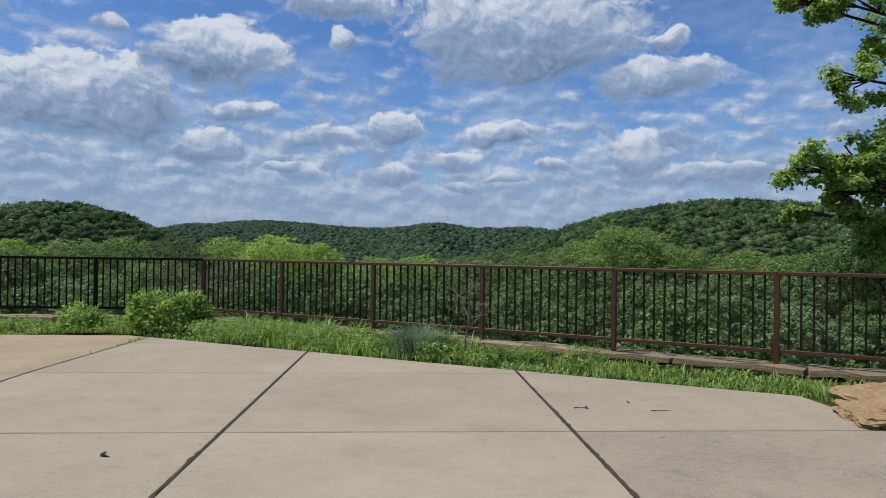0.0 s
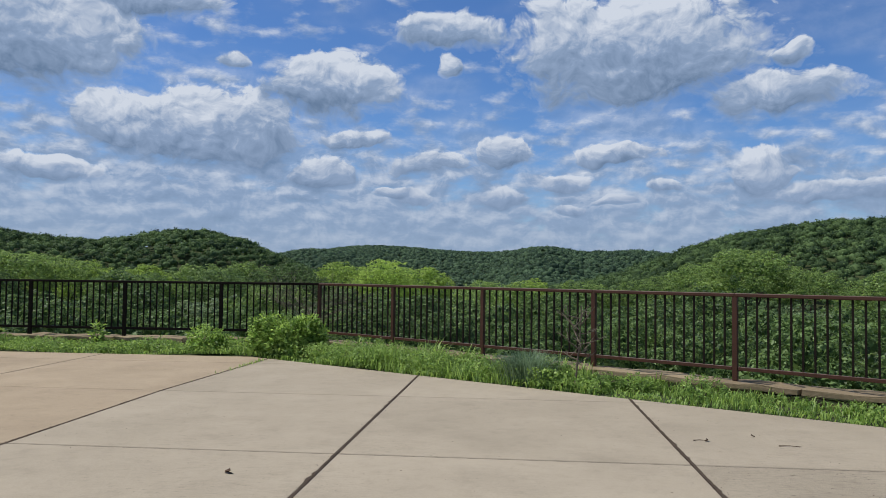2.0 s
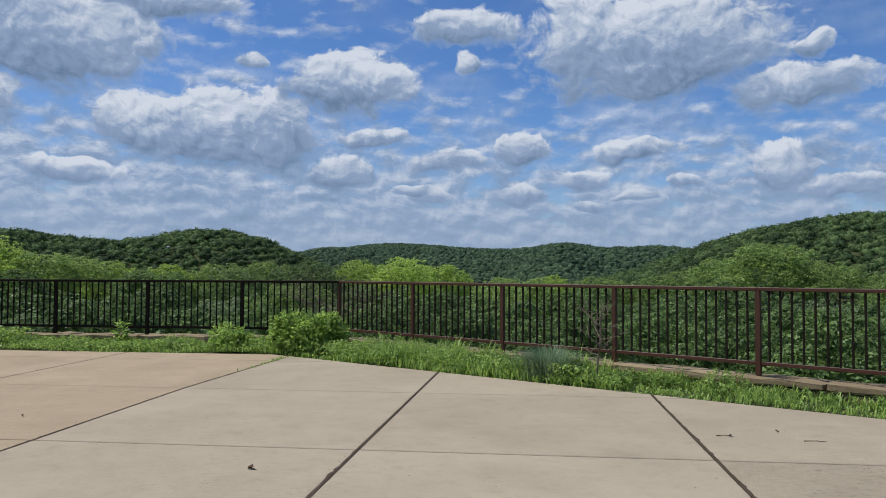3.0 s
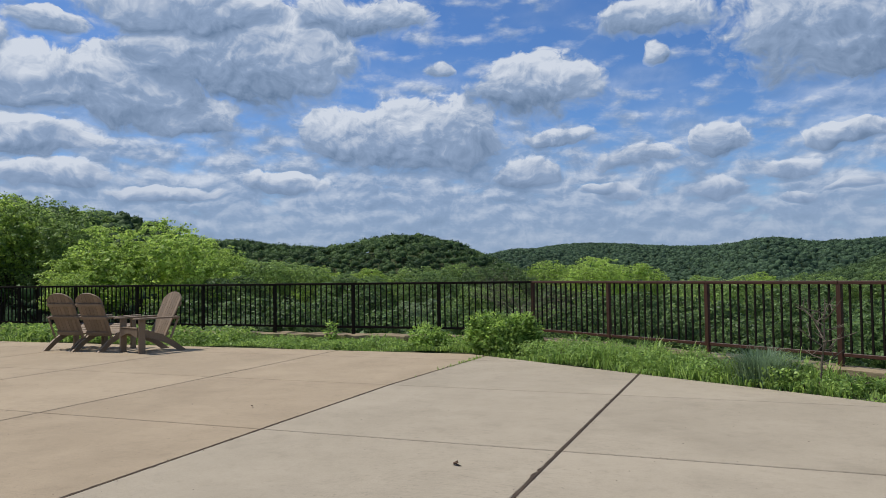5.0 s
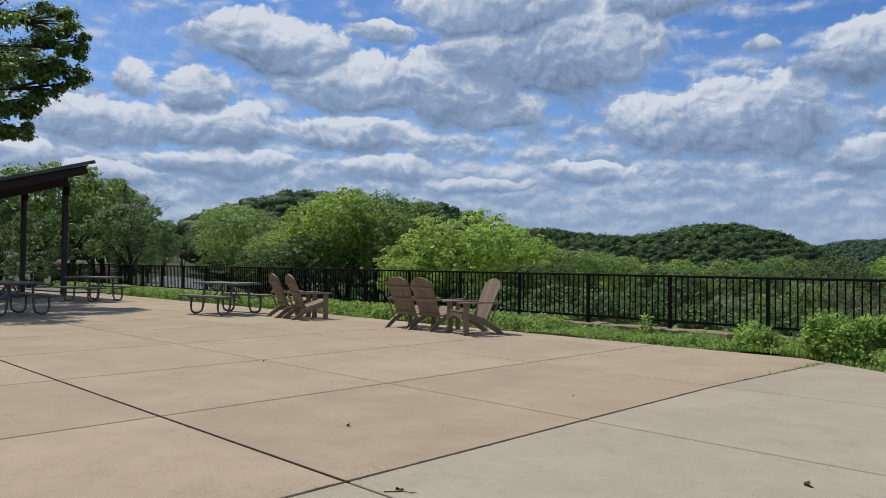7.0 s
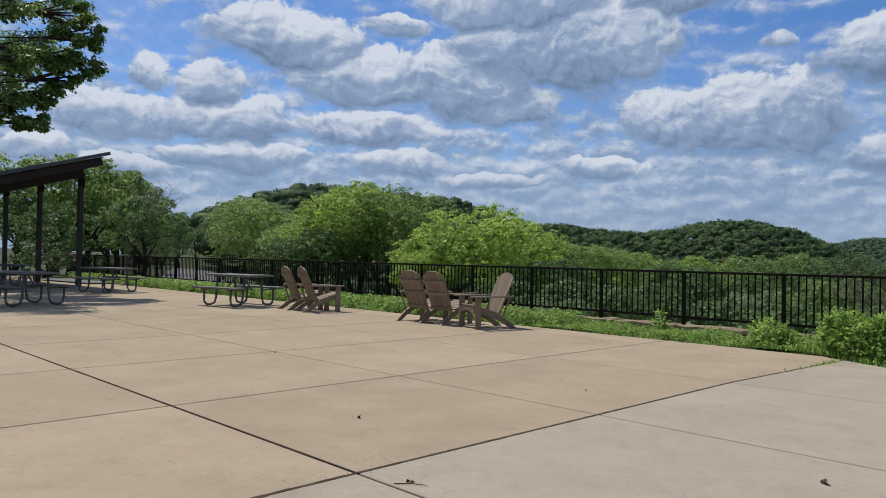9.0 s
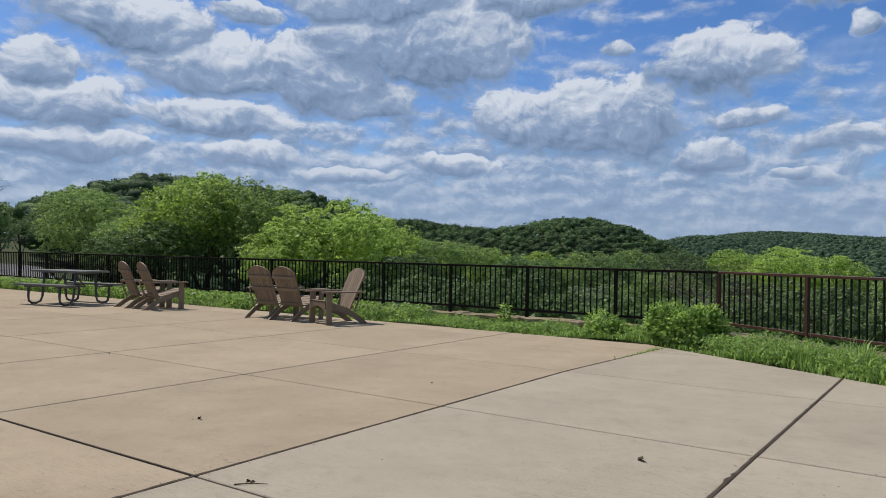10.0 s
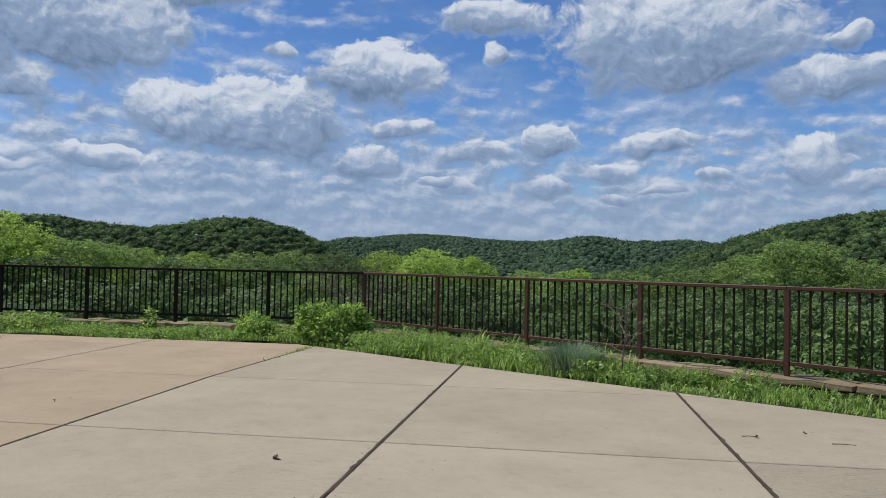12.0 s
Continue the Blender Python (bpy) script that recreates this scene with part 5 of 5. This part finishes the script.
big_tree((-28.5, -0.6, 0.0), (-27.2, 1.2, 7.4), crown, 1000, 0.058, leaf_mid, "large oak with dark green leaves shading the shelter", 22, twig=0.06)

# trees along the far end of the fence, on level ground
for az, dist, el, rad in [(-70.0, 50, 6.0, 3.3), (-71.8, 48, 7.0, 3.5), (-74.0, 47, 6.4, 3.4), (-76.5, 48, 6.6, 3.6), (-70.9, 58, 5.6, 3.4)]:
    tree(az, dist, el, rad, leaf_mid, "tall leafy tree with dark green foliage by the road", 1.25, "trees by the road")
for az, dist, el, rad in [(-68.9, 52, 3.4, 2.8), (-78.5, 45, 5.2, 3.6), (-68.0, 66, 1.9, 2.2), (-68.4, 41, 4.2, 2.8), (-74.5, 40, 3.4, 2.4)]:
    tree(az, dist, el, rad, leaf_dark_shade, DARK, 1.0, "trees by the road")
# shade at the road's end goes into their leaf colour
for az, dist, el, rad in [(-74.8, 38, 0.6, 1.6), (-72.0, 40, -0.1, 1.3), (-67.2, 75, 0.6, 1.8), (-65.7, 124, 2.2, 3.4), (-64.4, 130, 1.9, 3.4), (-66.8, 128, 2.3, 3.3)]:
    tree(az, dist, el, rad, leaf_dark_shade, DARK, 0.9, "trees by the road")


def bare_tree(az, dist, top_el, label, thick=1.0):
    x, y = polar(az, dist)
    base = float(land(x, y))
    h = 1.24 + dist * math.tan(radians(top_el)) - base
    root = thing("bare_tree", pose(x, y, base), label, "tree")
    r2 = random.Random(6)
    part("trunk", tube(bmesh.new(), [(0, 0, -0.1), (0.1, 0, h * 0.4), (0, 0.1, h * 0.75)], 0.14 * thick, 7, 0.05 * thick), twig_grey, root)
    for k in range(16):
        s = Vector((0.05, 0.05, h * (0.45 + 0.02 * k)))
        a = k * 2.4
        e = s + Vector((math.cos(a) * r2.uniform(0.7, 1.7), math.sin(a) * r2.uniform(0.7, 1.7), r2.uniform(0.5, 1.0) * (h - s.z)))
        bm = tube(bmesh.new(), [s, s.lerp(e, 0.5) + Vector((0, 0, 0.1)), e], 0.05 * thick, 5, 0.014 * thick)
        for j in range(5):
            q = s.lerp(e, 0.35 + 0.14 * j)
            tip = q + Vector((r2.uniform(-0.7, 0.7), r2.uniform(-0.7, 0.7), r2.uniform(0.1, 0.8)))
            tube(bm, [q, tip], 0.022 * thick, 4, 0.009 * thick)
            for w in range(3):
                p = q.lerp(tip, 0.4 + 0.25 * w)
                tube(bm, [p, p + Vector((r2.uniform(-0.4, 0.4), r2.uniform(-0.4, 0.4), r2.uniform(0.0, 0.4)))], 0.013 * thick, 4, 0.007 * thick)
        part("branch", bm, twig_grey, root)


bare_tree(-68.0, 44, 4.9, "leafless grey tree among the green ones", 0.4)
bare_tree(-16.6, 15.5, -1.5, "leafless grey shrub on the slope past the fence", 0.16)

# ---- road past the fence ----


def road_strip(points, width, name, label):
    bm = bmesh.new()
    rows = []
    for k, (x, y) in enumerate(points):
        x0, y0 = points[max(k - 1, 0)]
        x1, y1 = points[min(k + 1, len(points) - 1)]
        d = Vector((x1 - x0, y1 - y0)).normalized()
        n = Vector((-d.y, d.x)) * width / 2
        row = []
        for s in (-1, -0.33, 0.33, 1):
            px, py = x + n.x * s, y + n.y * s
            row.append(bm.verts.new((px, py, float(land(px, py)) + 0.05)))
        rows.append(row)
    for a, b in zip(rows, rows[1:]):
        for q in range(3):
            bm.faces.new((a[q], a[q + 1], b[q + 1], b[q]))
    bmesh.ops.recalc_face_normals(bm, faces=bm.faces[:])
    ob = mesh_ob(name, bm, asphalt, True)
    return tagged(ob, label, "road", kind="structure")


road_strip([polar(-65.0 + 0.004 * (r - 30), r) for r in range(30, 118, 4)], 5.5, "road", "pale grey road leading away between the trees")
road_strip([polar(a, 36 + (a + 64) * 0.25) for a in np.arange(-74, -56, 1.0)], 5.0, "parking_bay", "pale grey paved turnout behind the fence")


def kiosk(az, dist):
    x, y = polar(az, dist)
    z = float(land(x, y))
    h = 1.12 - z
    root = thing("information_kiosk", pose(x, y, z, 0, 0, 70), "small kiosk with a brown gabled roof", "kiosk")
    for s in (-1, 1):
        part("post", one_box((0.1, 0.1, h - 0.2), (s * 0.32, 0, (h - 0.2) / 2), 0.006), fascia_wood, root)
        part("roof_slope", one_box((0.85, 0.42, 0.04), (0, 0, 0), 0.005, pose(0, s * 0.18, h - 0.10, -s * 24)), shingle, root, "red-brown shingled roof slope")
    part("board", one_box((0.6, 0.05, 0.5), (0, 0, h - 0.6), 0.004), fascia_wood, root)


kiosk(-72.9, 40)
